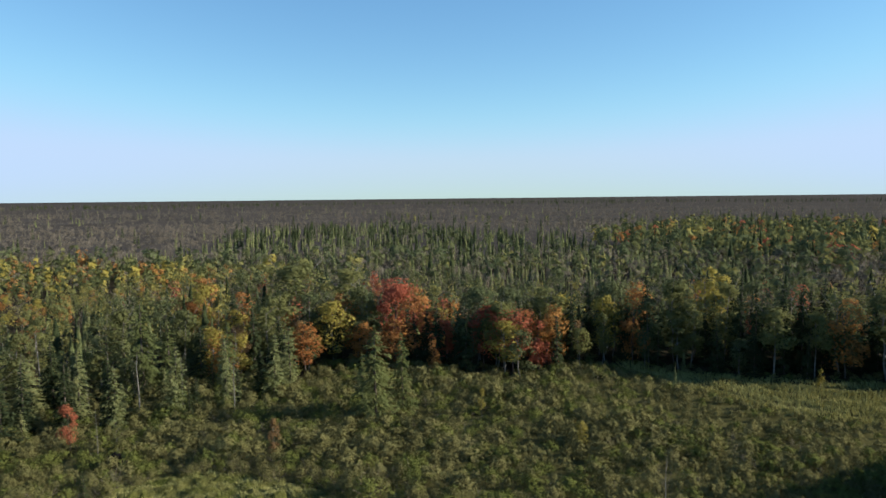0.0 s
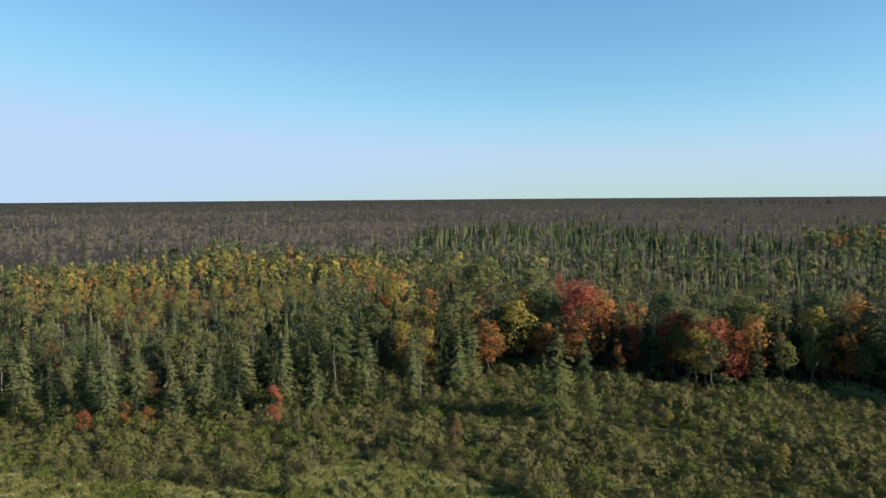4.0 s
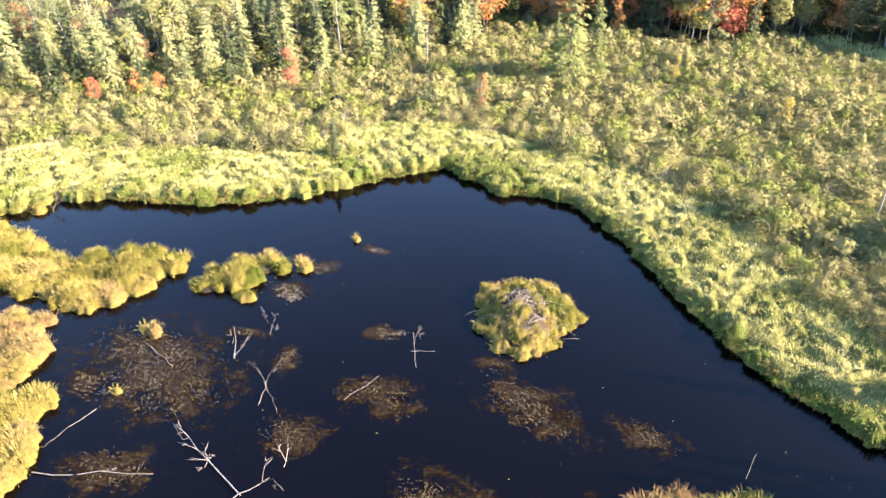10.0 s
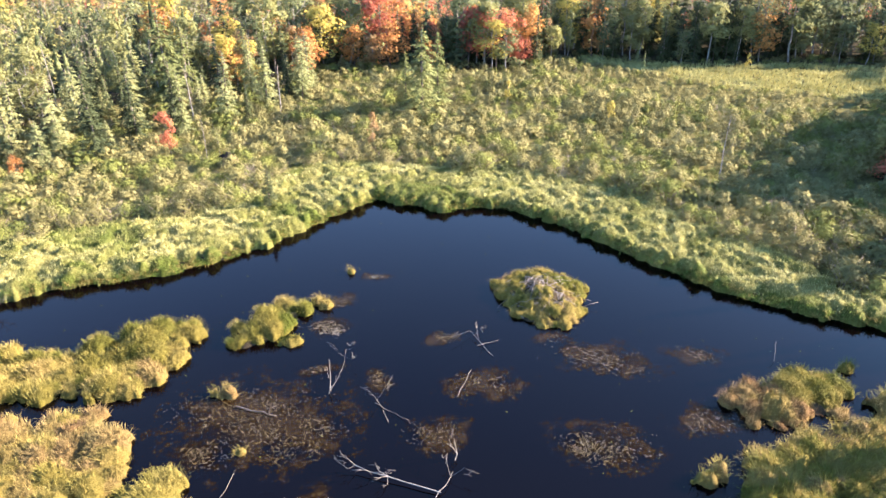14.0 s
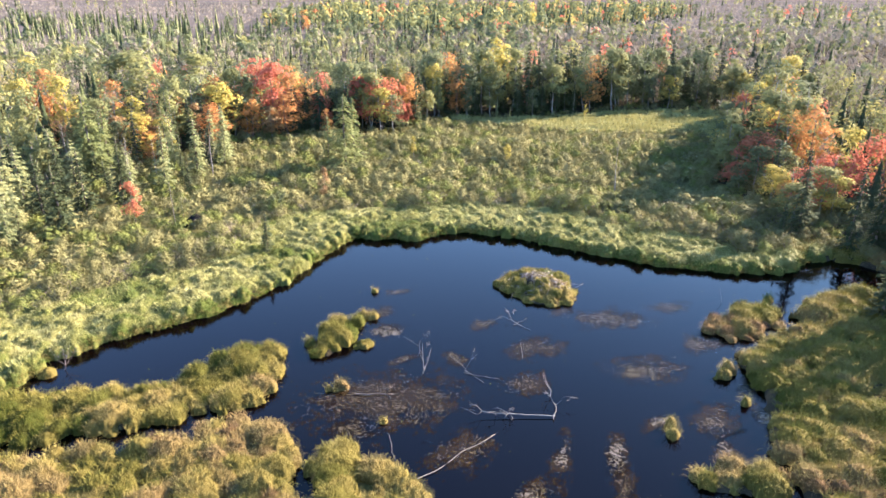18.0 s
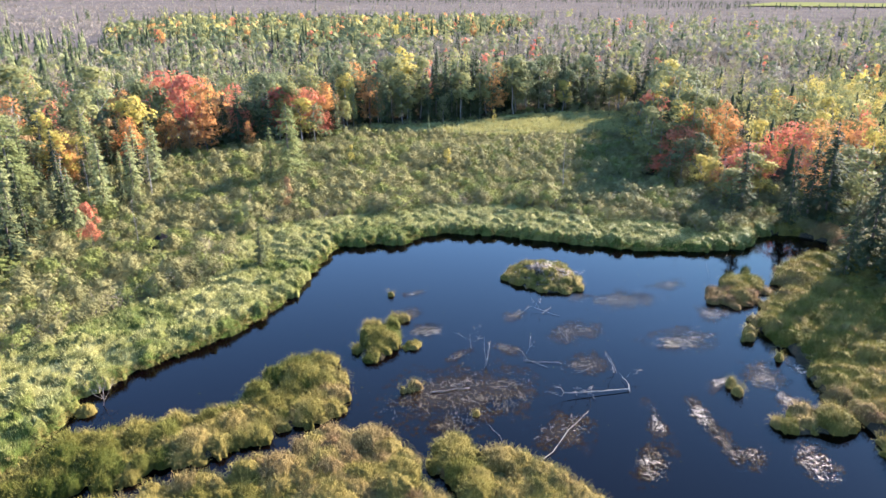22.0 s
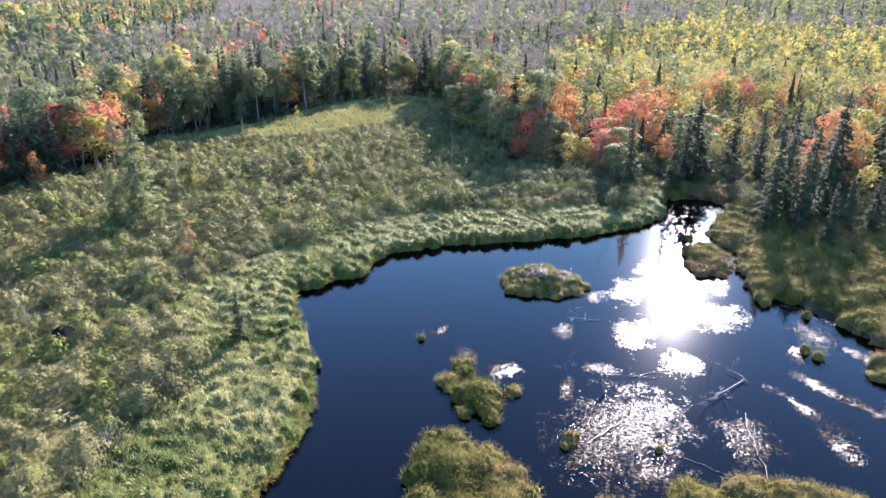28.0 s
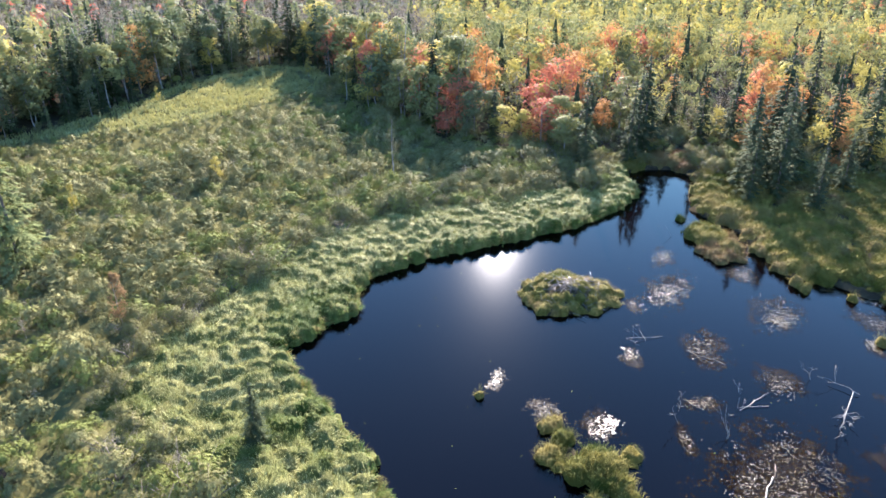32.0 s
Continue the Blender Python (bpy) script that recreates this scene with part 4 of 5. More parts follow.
# ---- shrubs ----
def shrub_meshes(h, r, n, mat, rng, size=0.09):
    st = Soup()
    for i in range(7):
        a, l = rng.uniform(0, 6.28), rng.uniform(0.6, 0.95)
        o = np.array([math.cos(a) * r * 0.8, math.sin(a) * r * 0.8, h]) * l
        tube(st, [(o[0] * 0.1, o[1] * 0.1, -0.1), (o[0] * 0.45, o[1] * 0.45, o[2] * 0.55), o], [0.022, 0.015, 0.005], 3)
    s = Soup()
    a, f = rng.uniform(0, 6.28, n), rng.uniform(0.12, 1.0, n) ** 0.5
    lob = 0.75 + 0.25 * np.sin(a * 3 + rng.uniform(0, 6)) * np.sin(a * 5 + 1)
    el = rng.uniform(0.1, 1.45, n)
    c = np.column_stack([np.cos(a) * np.cos(el) * r * lob, np.sin(a) * np.cos(el) * r * lob, 0.25 * h + np.sin(el) * h * 0.8 * rng.uniform(0.75, 1.1, n)]) * np.column_stack([f, f, 0.4 + 0.6 * f])
    d = np.column_stack([np.cos(a), np.sin(a), np.sin(el) * 1.2])
    leaves(s, c, d * 0.8 + rng.normal(size=(n, 3)) * 0.34 + [0, 0, 0.1], size * rng.uniform(0.7, 1.3, n), rng)
    k = 26   # upright shoots that stand out of the foliage
    a, f = rng.uniform(0, 6.28, k), np.sqrt(rng.random(k))
    b = np.column_stack([np.cos(a) * r * 0.7 * f, np.sin(a) * r * 0.7 * f, h * (0.75 - 0.45 * f * f)])
    e = b + np.column_stack([np.cos(a) * 0.12 * f, np.sin(a) * 0.12 * f, rng.uniform(0.3, 0.55, k) * h])
    w = np.column_stack([-np.sin(a), np.cos(a), a * 0]) * 0.012
    s.add(np.stack([b - w, b + w, e], 1).reshape(-1, 3), None, np.arange(k * 3).reshape(-1, 3))
    return st, s


srng = np.random.default_rng(21)
SHRUBS, FAR_SHRUBS = [], []
for k in range(7):
    mat = (M_SHRUB, M_SHRUB, M_SHRUB_GREEN, M_SHRUB, M_SHRUB_GREEN, M_SHRUB, M_TWIG)[k]
    hh, rr = srng.uniform(1.1, 1.5), srng.uniform(1.3, 1.75)
    st, lv = shrub_meshes(hh, rr, 430 if k < 6 else 60, mat, srng, 0.112)
    lab = ("olive-brown willow shrub in the marsh thicket", "fresh green leafy shrub in the marsh thicket", "thin grey leafless shrub in the marsh thicket")[0 if mat is M_SHRUB else 1 if mat is M_SHRUB_GREEN else 2]
    if k == 6:
        lv = Soup().add(*light_bare(hh, rr, 70, srng, 0.012))
    FAR_SHRUBS.append(lv if k == 6 else shrub_meshes(hh, rr, 150 if k < 6 else 60, mat, srng, 0.18)[1])
    lm = lv.mesh("foliage", mat)
    soften(lm, lv.arrays()[0] - [0, 0, 0.35 * hh], 0.3)
    SHRUBS.append((st, lv, mat, lab, st.mesh("woody_stem", M_BARK), lm))

def band_width(x, y):
    """How far the open sedge reaches from the water."""
    w = 8.0 + 1.5 * field(x, y, 0.3, 12)
    w = np.where((x > -4) & (y < 32), 6.0 + 1.0 * field(x, y, 0.4, 13), w)
    w = np.where((x > 11) & (y > 18), 2.5, w)
    return np.where(x < -50, 10, w)


def in_meadow(x, y):
    return inside_dist([(26, 100), (34, 92), (60, 84), (74, 76), (74, 66), (58, 62), (47, 68), (33, 80)], x, y) + 1.5 * field(x, y, 0.5, 15)


def thicket(x, y):
    d = -pond_in(x, y)
    south = (x > -30) & (y < 14 + 0.4 * (x - 5)) & (x < 40)
    cove = (np.hypot(x - 23, y - 18) < 13) & (d > 1.3) & (x > 15)
    behind = (x > 15) & (x < 36) & (y < 14) & (y > -10) & (d > 3)
    return cove | behind | (d > band_width(x, y)) & (forest_depth(x, y) < 3) & (in_meadow(x, y) < 0) & ~south & (y > 20)


bx, by = spots(-95, 80, -10, 102, 1.5, srng, thicket)
near = np.argsort(-pond_in(bx, by))[:300]
isnear = np.zeros(len(bx), bool)
isnear[near] = True
sk = srng.integers(0, 7, len(bx))
sk = np.where(sk == 6, np.where(srng.random(len(bx)) < 0.6, 6, 0), sk)
sh = srng.uniform(0.7, 1.2, len(bx)) * (1.05 + 0.35 * field(bx, by, 0.3, 17) + 0.25 * field(bx, by, 0.9, 16)) * np.clip(0.55 - in_meadow(bx, by) / 25, 0.55, 1.05)
for i in np.nonzero(isnear)[0]:
    st, lv, mat, lab, sm, lm = SHRUBS[sk[i]]
    e = tagged(new("shrub", None), lab, "shrub", "shrubs of the marsh thicket")
    part("woody_stem", sm, e)
    part("foliage", lm, e)
    e.location = (bx[i], by[i], float(height(bx[i:i + 1], by[i:i + 1])[0]))
    e.rotation_euler = (0, 0, srng.uniform(0, 6.28))
    e.scale = (sh[i] * srng.uniform(0.85, 1.2),) * 2 + (sh[i],)
for mat, nm, lab in ((M_SHRUB, "olive_shrubs", "olive-brown willow thicket"), (M_SHRUB_GREEN, "green_shrubs", "green leafy shrubs in the thicket"), (M_TWIG, "grey_shrubs", "leafless grey shrubs in the thicket")):
    ids = [k for k in range(7) if SHRUBS[k][2] is mat]
    m = ~isnear & np.isin(sk, ids)
    scatter(nm, lab, "shrubs", [FAR_SHRUBS[k].arrays() for k in ids], bx[m], by[m], 10 * sh[m], mat)
# ---- sedge ----
grng = np.random.default_rng(41)


def sedge(soup, x, y, z, rng, per, length, width, lean, spread=0.2, wind=None, bend=0.72):
    n = len(x)
    i = np.repeat(np.arange(n), per)
    a, r = rng.uniform(0, 6.28, n * per), spread * np.sqrt(rng.random(n * per))
    base = np.column_stack([x[i] + r * np.cos(a), y[i] + r * np.sin(a), z[i] - 0.05])
    ln = np.column_stack([np.cos(a), np.sin(a), a * 0]) * (lean * rng.uniform(0.4, 1.0, (n * per, 1)))
    if wind is not None:
        ln = ln * 0.15 + wind[i] * rng.uniform(0.5, 1.1, (n * per, 1)) + rng.normal(size=(n * per, 3)) * [0.22, 0.22, 0]
    m = np.linalg.norm(ln, axis=1, keepdims=True)
    ln = ln / np.maximum(m / 0.93, 1)
    L = length[i] * rng.uniform(0.6, 1.2, n * per) if np.ndim(length) else length * rng.uniform(0.6, 1.2, n * per)
    blades(soup, base, L, ln, width * rng.uniform(0.7, 1.3, n * per), rng, bend)


def downhill(f, x, y, k=0.8):
    """The way the grass lies: off the top of each lump, with some drift."""
    e = 0.12
    g = np.column_stack([f(x - e, y) - f(x + e, y), f(x, y - e) - f(x, y + e), x * 0]) / (2 * e)
    g = g + 0.55 * swirl(x, y, 1.0)
    return g / np.maximum(np.linalg.norm(g, axis=1, keepdims=True), 0.7) * k


def swirl(x, y, k=0.8):
    a = 2.6 * field(x, y, 0.55, 23) + 1.5 * field(x, y, 1.4, 24) + 3.6
    return np.column_stack([np.cos(a), np.sin(a), a * 0]) * k


class Mops:
    """A close carpet of grass domes over a stretch of the plan: its height, its slope and each dome's tone."""

    def __init__(self, x0, x1, y0, y1, step, cx, cy, cz, rad, high, tones, long=None, turn=None):
        self.x0, self.y0, self.step = x0, y0, step
        self.gx, self.gy = np.arange(x0, x1 + step, step), np.arange(y0, y1 + step, step)
        self.Z, self.T = np.full((len(self.gy), len(self.gx)), -0.6), np.full((len(self.gy), len(self.gx)), 0.5)
        long = np.ones(len(cx)) if long is None else long
        turn = np.zeros(len(cx)) if turn is None else turn
        for k in range(len(cx)):
            reach = rad[k] * max(1.0, long[k])
            a, b = max(0, int((cx[k] - reach - x0) / step)), int((cx[k] + reach - x0) / step) + 2
            c, d = max(0, int((cy[k] - reach - y0) / step)), int((cy[k] + reach - y0) / step) + 2
            dx, dy = self.gx[None, a:b] - cx[k], self.gy[c:d, None] - cy[k]
            co, si = math.cos(turn[k]), math.sin(turn[k])
            q = ((dx * co + dy * si) / (rad[k] * long[k])) ** 2 + ((dy * co - dx * si) / rad[k]) ** 2
            q = q * (1 + 0.45 * field(self.gx[None, a:b] + 0 * dy, self.gy[c:d, None] + 0 * dx, 5.0, 36) + 0.3 * field(self.gx[None, a:b] + 0 * dy, self.gy[c:d, None] + 0 * dx, 11.0, 37))
            z = np.where(q < 1, cz[k] + high[k] * np.clip(1 - q, 0, 1) ** 0.5, -0.6)
            old = self.Z[c:d, a:b]
            self.T[c:d, a:b] = np.where(z > old, tones[k], self.T[c:d, a:b])
            self.Z[c:d, a:b] = np.maximum(old, z)

    def at(self, x, y):
        return np.clip(((y - self.y0) / self.step + 0.5).astype(int), 1, len(self.gy) - 2), np.clip(((x - self.x0) / self.step + 0.5).astype(int), 1, len(self.gx) - 2)

    def z(self, x, y):
        return self.Z[self.at(x, y)]

    def fall(self, x, y, k=0.9):
        """Downhill, at most k long."""
        r, c = self.at(x, y)
        g = np.column_stack([self.Z[r, c - 1] - self.Z[r, c + 1], self.Z[r - 1, c] - self.Z[r + 1, c], x * 0]) / (2 * self.step)
        g = g + 0.35 * swirl(x, y, 1.0)
        return g / np.maximum(np.linalg.norm(g, axis=1, keepdims=True), 0.8) * k

    def mesh(self, name, mat, rng, origin=(0, 0)):
        X, Y = np.meshgrid(self.gx, self.gy)
        w = self.step * 0.3
        live = self.Z > -0.5
        Z = np.where(live, self.Z + 0.05 * field(X, Y, 9.0, 38) + rng.normal(size=self.Z.shape) * 0.05, -0.25)
        V = np.stack([X + rng.uniform(-w, w, X.shape) - origin[0], Y + rng.uniform(-w, w, X.shape) - origin[1], Z], -1)
        n = len(self.gx)
        i = (np.arange(len(self.gy) - 1)[:, None] * n + np.arange(n - 1)[None]).ravel()
        q = np.stack([i, i + 1, i + n + 1, i + n], 1)
        q = q[live.ravel()[q].any(1)]
        used, back = np.unique(q, return_inverse=True)
        return tone(mesh_of(name, V.reshape(-1, 3)[used], back.reshape(-1, 4), None, (mat,)), self.T.ravel()[used])

    def fuzz(self, name, mat, rng, x, y, length, width, origin=(0, 0), k=0.92):
        """Loose blades that lie down the domes."""
        s = Soup()
        n = len(x)
        lean = self.fall(x, y, k) * rng.uniform(0.35, 1.05, (n, 1)) + rng.normal(size=(n, 3)) * [0.2, 0.2, 0]
        lean = lean / np.maximum(np.linalg.norm(lean, axis=1, keepdims=True) / 0.95, 1)
        blades(s, np.column_stack([x - origin[0], y - origin[1], self.z(x, y) - 0.04]), length * rng.uniform(0.6, 1.25, n), lean, width * rng.uniform(0.7, 1.3, n), rng, 0.9)
        return tone(s.mesh(name, mat), np.repeat(self.T[self.at(x, y)], 5))


# the open belt of laid sedge along the shore
def on_belt(x, y, lo=0.05, more=1.0):
    d = -pond_in(x, y)
    return (d > lo) & (d < band_width(x, y) + more) & (forest_depth(x, y) < 2) & (y > 20 + 0.1 * x)


cx, cy = spots(-72, 26, 14, 66, 0.72, grng, lambda x, y: on_belt(x, y, 0.22))
cd = -pond_in(cx, cy)
rim = np.clip(1 - (cd - 0.1) / 0.9, 0, 1)
out = np.clip((cd - band_width(cx, cy) + 1.0) / 2.0, 0, 1)
belt = Mops(-72, 26, 14, 66, 0.15, cx, cy, height(cx, cy) - 0.12 * out - 0.05 + 0.10 * field(cx, cy, 1.2, 25), grng.uniform(0.34, 0.8, len(cx)) * (1 - 0.2 * rim), grng.uniform(0.2, 0.85, len(cx)) * (1 - 0.3 * out) + 0.14 * rim,
            np.clip(0.62 + 0.2 * field(cx, cy, 0.6, 27) + grng.normal(size=len(cx)) * 0.16 - 0.3 * rim - 0.55 * (field(cx, cy, 0.42, 29) > 0.42), 0, 1), 1 + grng.uniform(0.0, 1.1, len(cx)) * (1 - rim), 2.2 * field(cx, cy, 0.35, 23) + 0.7 + grng.normal(size=len(cx)) * 0.35)
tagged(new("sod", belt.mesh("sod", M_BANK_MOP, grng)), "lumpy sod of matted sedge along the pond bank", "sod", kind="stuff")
tx, ty = spots(-72, 26, 14, 66, 0.125, grng, lambda x, y: on_belt(x, y, 0.0))
tagged(new("bank_sedge", belt.fuzz("bank_sedge", M_BANK, grng, tx, ty, 0.42, 0.026)), "pale wind-laid sedge along the pond bank", "sedge", kind="stuff")
# the lip: sedge hanging over the water's edge
lx, ly = spots(-72, 26, 14, 56, 0.16, grng, lambda x, y: (-pond_in(x, y) > -0.12) & (-pond_in(x, y) < 0.4) & (forest_depth(x, y) < 2) & (y > 20 + 0.1 * x))
lip = downhill(lambda x, y: -3.0 * pond_in(x, y), lx, ly, 0.9)
half = grng.random(len(lx)) < 0.5
for sel, mat, nm, lab in ((half, M_GREEN_SEDGE, "green_shore_sedge", "green sedge drooping over the pond edge"), (~half, M_ISLE, "pale_shore_sedge", "pale sedge drooping over the pond edge")):
    s = Soup()
    sedge(s, lx[sel], ly[sel], np.clip(belt.z(lx[sel], ly[sel]), 0.3, 1.0) * grng.uniform(0.2, 0.85, sel.sum()), grng, 12, 0.55, 0.026, 0.7, 0.16, lip[sel], 0.8)
    me = s.mesh(nm, mat)
    tagged(new(nm, tone(me, np.full(len(me.vertices), 0.35))), lab, "sedge", kind="stuff")
# meadow and south-east marsh
dx, dy = spots(20, 80, 55, 104, 0.48, grng, lambda x, y: (in_meadow(x, y) > -0.5) & (np.abs(in_meadow(x, y) - 2.6 - field(x, y, 0.3, 18)) > 0.45) & (field(x, y, 1.6, 19) > -0.6))
s = Soup()
sedge(s, dx, dy, height(dx, dy), grng, 7, 0.75, 0.07, 0.6, 0.35, swirl(dx, dy, 0.4))
tagged(new("meadow_sedge", s.mesh("meadow_sedge", M_MEADOW)), "yellowing sedge of the open wet meadow", "sedge", kind="stuff")


def island(name, label, poly, mat, step=0.8, tall=0.8, rise=0.25):
    """A sedge island: a low peat bank and the tussocks that cover it."""
    p = np.array(poly)
    c = p.mean(0)
    wob = min(1.0, 0.25 * np.ptp(p[:, 0]))
    e = tagged(new(name, None), label, "sedge island", "sedge islands in the pond")
    e.location = (c[0], c[1], 0)
    x0, y0, x1, y1 = *(p.min(0) - 0.6), *(p.max(0) + 0.6)
    f = lambda x, y: inside_dist(poly, x, y) + 0.38 * field(x, y, 2.3, 31) * wob + 0.25 * field(x, y, 5.0, 32) * wob
    gx, gy = np.arange(x0, x1, 0.35), np.arange(y0, y1, 0.35)
    X, Y = np.meshgrid(gx, gy)
    D = f(X, Y)
    clump = lambda x, y: np.clip(0.45 * field(x, y, 2.1, 33) + 0.75 * field(x + 0.4 * np.sin(y * 2), y, 4.0, 34), -0.7, 1.0)
    Z = np.clip(-0.3 + (D - 0.2) * 1.4, -0.5, rise) + 0.22 * clump(X, Y) * np.clip(D * 1.5, 0, 1) - 0.08
    n = len(gx)
    i = (np.arange(len(gy) - 1)[:, None] * n + np.arange(n - 1)[None]).ravel()
    q = np.stack([i, i + 1, i + n + 1, i + n], 1)
    q = q[D.ravel()[q].max(1) > -0.5]
    part("peat_bank", mesh_of("peat_bank", np.stack([X - c[0], Y - c[1], Z], -1), q, None, (M_SOIL, M_THATCH), (D.ravel()[q].min(1) > 1.0).astype(int)), e)
    x, y = spots(x0, x1, y0, y1, step, grng, lambda a, b: f(a, b) > 0.12 * wob)
    if len(x) == 0:
        x, y = p[:1, 0], p[:1, 1]
    inner = np.clip(f(x, y) * 1.5, 0, 1)
    big = np.clip(np.exp(grng.normal(size=len(x)) * 0.3) * 0.85 + 0.25 * clump(x, y), 0.4, 1.6)
    mops = Mops(x0 - 1, x1 + 1, y0 - 1, y1 + 1, 0.12, x, y, rise * (inner - 0.5) + 0.18 * clump(x, y) * inner, 0.68 * step * big * grng.uniform(0.85, 1.35, len(x)), 0.68 * tall * big,
                np.clip(0.46 + 0.42 * field(x, y, 0.5, 35) + grng.normal(size=len(x)) * 0.17, 0, 1), grng.uniform(1.0, 1.35, len(x)), grng.uniform(0, 3.1, len(x)))
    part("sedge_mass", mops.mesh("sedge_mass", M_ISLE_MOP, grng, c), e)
    x, y = spots(x0, x1, y0, y1, 0.09, grng, lambda a, b: mops.z(a, b) > -0.2)
    part("loose_sedge", mops.fuzz("loose_sedge", mat, grng, x, y, 0.56 * tall + 0.05, 0.018, c), e)
    return e


def ring(cx, cy, rx, ry, turn=0.0, n=9):
    a = np.arange(n) / n * 2 * math.pi
    c, s_ = math.cos(turn), math.sin(turn)
    return [(cx + rx * math.cos(k) * c - ry * math.sin(k) * s_, cy + rx * math.cos(k) * s_ + ry * math.sin(k) * c) for k in a]


GOLD = "golden-green sedge island standing in dark water"
tagged(island("sedge_marsh", "golden tussock marsh along the south-east shore", [(13, 15.4), (8, 17.3), (5.8, 16.6), (4.5, 14.2), (1.2, 14.6), (-2.5, 14.1), (-6, 13.4), (-6.6, 11.4), (-8.6, 9.5), (-11.5, 7.4), (-12.9, 5.3), (-14.5, 3.4), (-16.5, 1.8), (-18, -1), (-20, -6), (-5, -16), (12, -14), (17, -6), (16, 2), (16, 8), (18, 13.5)], M_ISLE, 0.85, 0.95, 0.45), category="marsh", group="marsh")
tagged(island("sedge_marsh", "grassy tussock bank round the head of the pond inlet", [(16.4, 22.9), (19.0, 20.6), (19.9, 19.4), (19.9, 15.0), (16.6, 13.9), (18, 12), (22, 12), (24.5, 15), (24.5, 20), (21, 25), (16, 26), (14, 23.4)], M_ISLE, 0.85, 0.9, 0.4), category="marsh", group="marsh")
island("sedge_island", "long golden sedge island beside the west shore", [(-54, 34), (-50, 35.3), (-47, 35.8), (-44.5, 34.3), (-41.5, 33), (-38.5, 32.5), (-34.5, 34), (-32, 34.4), (-31.3, 33), (-33, 29.5), (-36, 27.2), (-39.5, 28.2), (-43, 28.6), (-48, 30.2)], M_ISLE)
island("sedge_island", "broad rust and green sedge flat cut by a channel", [(-54, 32.4), (-48.3, 29), (-43, 27), (-40, 26), (-37, 26), (-35.6, 25), (-35.3, 22.5), (-36.2, 18.5), (-37.5, 13), (-47, 9), (-60, 18)], M_ISLE, 0.85)
island("sedge_island", GOLD, [(-35, 19.8), (-33.5, 20.4), (-31.3, 18), (-30.8, 15), (-31.5, 11), (-34.5, 8), (-36.4, 11), (-35.8, 16)], M_ISLE)
island("sedge_island", "ragged sedge island of pale arching tussocks", [(-31, 30.9), (-29.2, 32.8), (-28, 34.2), (-26.3, 35), (-25.2, 33.5), (-26.9, 31.5), (-28.8, 29.6)], M_ISLE)
island("sedge_island", GOLD, [(-25.1, 34.5), (-23.8, 35.5), (-23.0, 34.8), (-23.5, 33.5), (-24.8, 33.6)], M_ISLE)
island("sedge_island", GOLD, [(-3.7, 18.3), (-1, 18.9), (3, 18.8), (4.3, 17.3), (1.6, 15.6), (-1.2, 15.2), (-3.2, 16.2)], M_ISLE)
island("sedge_island", GOLD, [(-18, 7.9), (-15, 7.4), (-13.2, 4.8), (-15, 4), (-17, 4.6), (-18.9, 6.2)], M_ISLE)
for cx, cy, rx, ry, tall in ((-21.1, 38.2, 0.4, 0.4, 0.9), (-30.6, 26.1, 0.8, 0.5, 0.8), (-7.8, 13.5, 0.9, 0.8, 0.9), (-9.8, 10.5, 0.35, 0.35, 0.9), (-15.9, 10.7, 0.35, 0.35, 1.0), (-15.3, 11.5, 0.3, 0.3, 0.9), (2.9, 19.4, 0.5, 0.45, 0.9), (5.3, 19.0, 0.5, 0.4, 0.9), (-29.4, 21.2, 0.35, 0.35, 0.7), (-46.2, 38.0, 0.3, 0.3, 0.5), (-26.5, 30.2, 0.6, 0.4, 0.5)):
    tagged(island("sedge_tussock", "single rounded sedge tussock in open water", ring(cx, cy, rx, ry), M_ISLE, 0.5, tall, 0.15), group="lone tussocks")

# ---- beaver lodge ----
lrng = np.random.default_rng(51)
lodge = tagged(new("beaver_lodge", None), "domed beaver lodge of sticks and mud grown over with grass", "beaver lodge")
lodge.location = (-9.0, 31.3, 0)


def lodge_r(x, y):
    a = np.arctan2(y, x)
    return np.sqrt((x / 3.0) ** 2 + (y / 3.65) ** 2) / (1 + 0.07 * np.sin(3 * a + 0.4) + 0.05 * np.sin(5 * a + 2.0)) + 0.06 * field(x, y, 1.6, 52)


def lodge_z(x, y):
    r = lodge_r(x, y)
    return np.where(r < 1.2, 1.0 * (1 - np.clip(r, 0, 1.2) ** 1.8) + 0.13 * field(x, y, 2.3, 53) + 0.06 * field(x, y, 5.0, 54), -0.4)


u, w = np.meshgrid(np.linspace(0, 1.3, 18), np.linspace(0, 2 * math.pi, 49)[:-1])
lx, ly = 3.0 * u * np.cos(w), 3.65 * u * np.sin(w)
i = (np.arange(48)[:, None] * 18 + np.arange(17)[None]).ravel()
j = (((np.arange(48) + 1) % 48)[:, None] * 18 + np.arange(17)[None]).ravel()
part("mud_mound", mesh_of("mud_mound", np.stack([lx, ly, np.maximum(lodge_z(lx, ly), -0.5) - 0.05], -1), np.stack([i, i + 1, j + 1, j], 1), None, (M_SOIL,)), lodge)
bald = lambda a, b: field(a, b, 1.5, 56) - 0.9 * np.hypot(a + 0.2, b + 0.3) / 2.6 > -0.28
x, y = spots(-3.8, 3.8, -4.4, 4.4, 0.5, lrng, lambda a, b: (lodge_r(a, b) < 0.98) & (~bald(a, b) | (lrng.random(len(a)) < 0.25)))
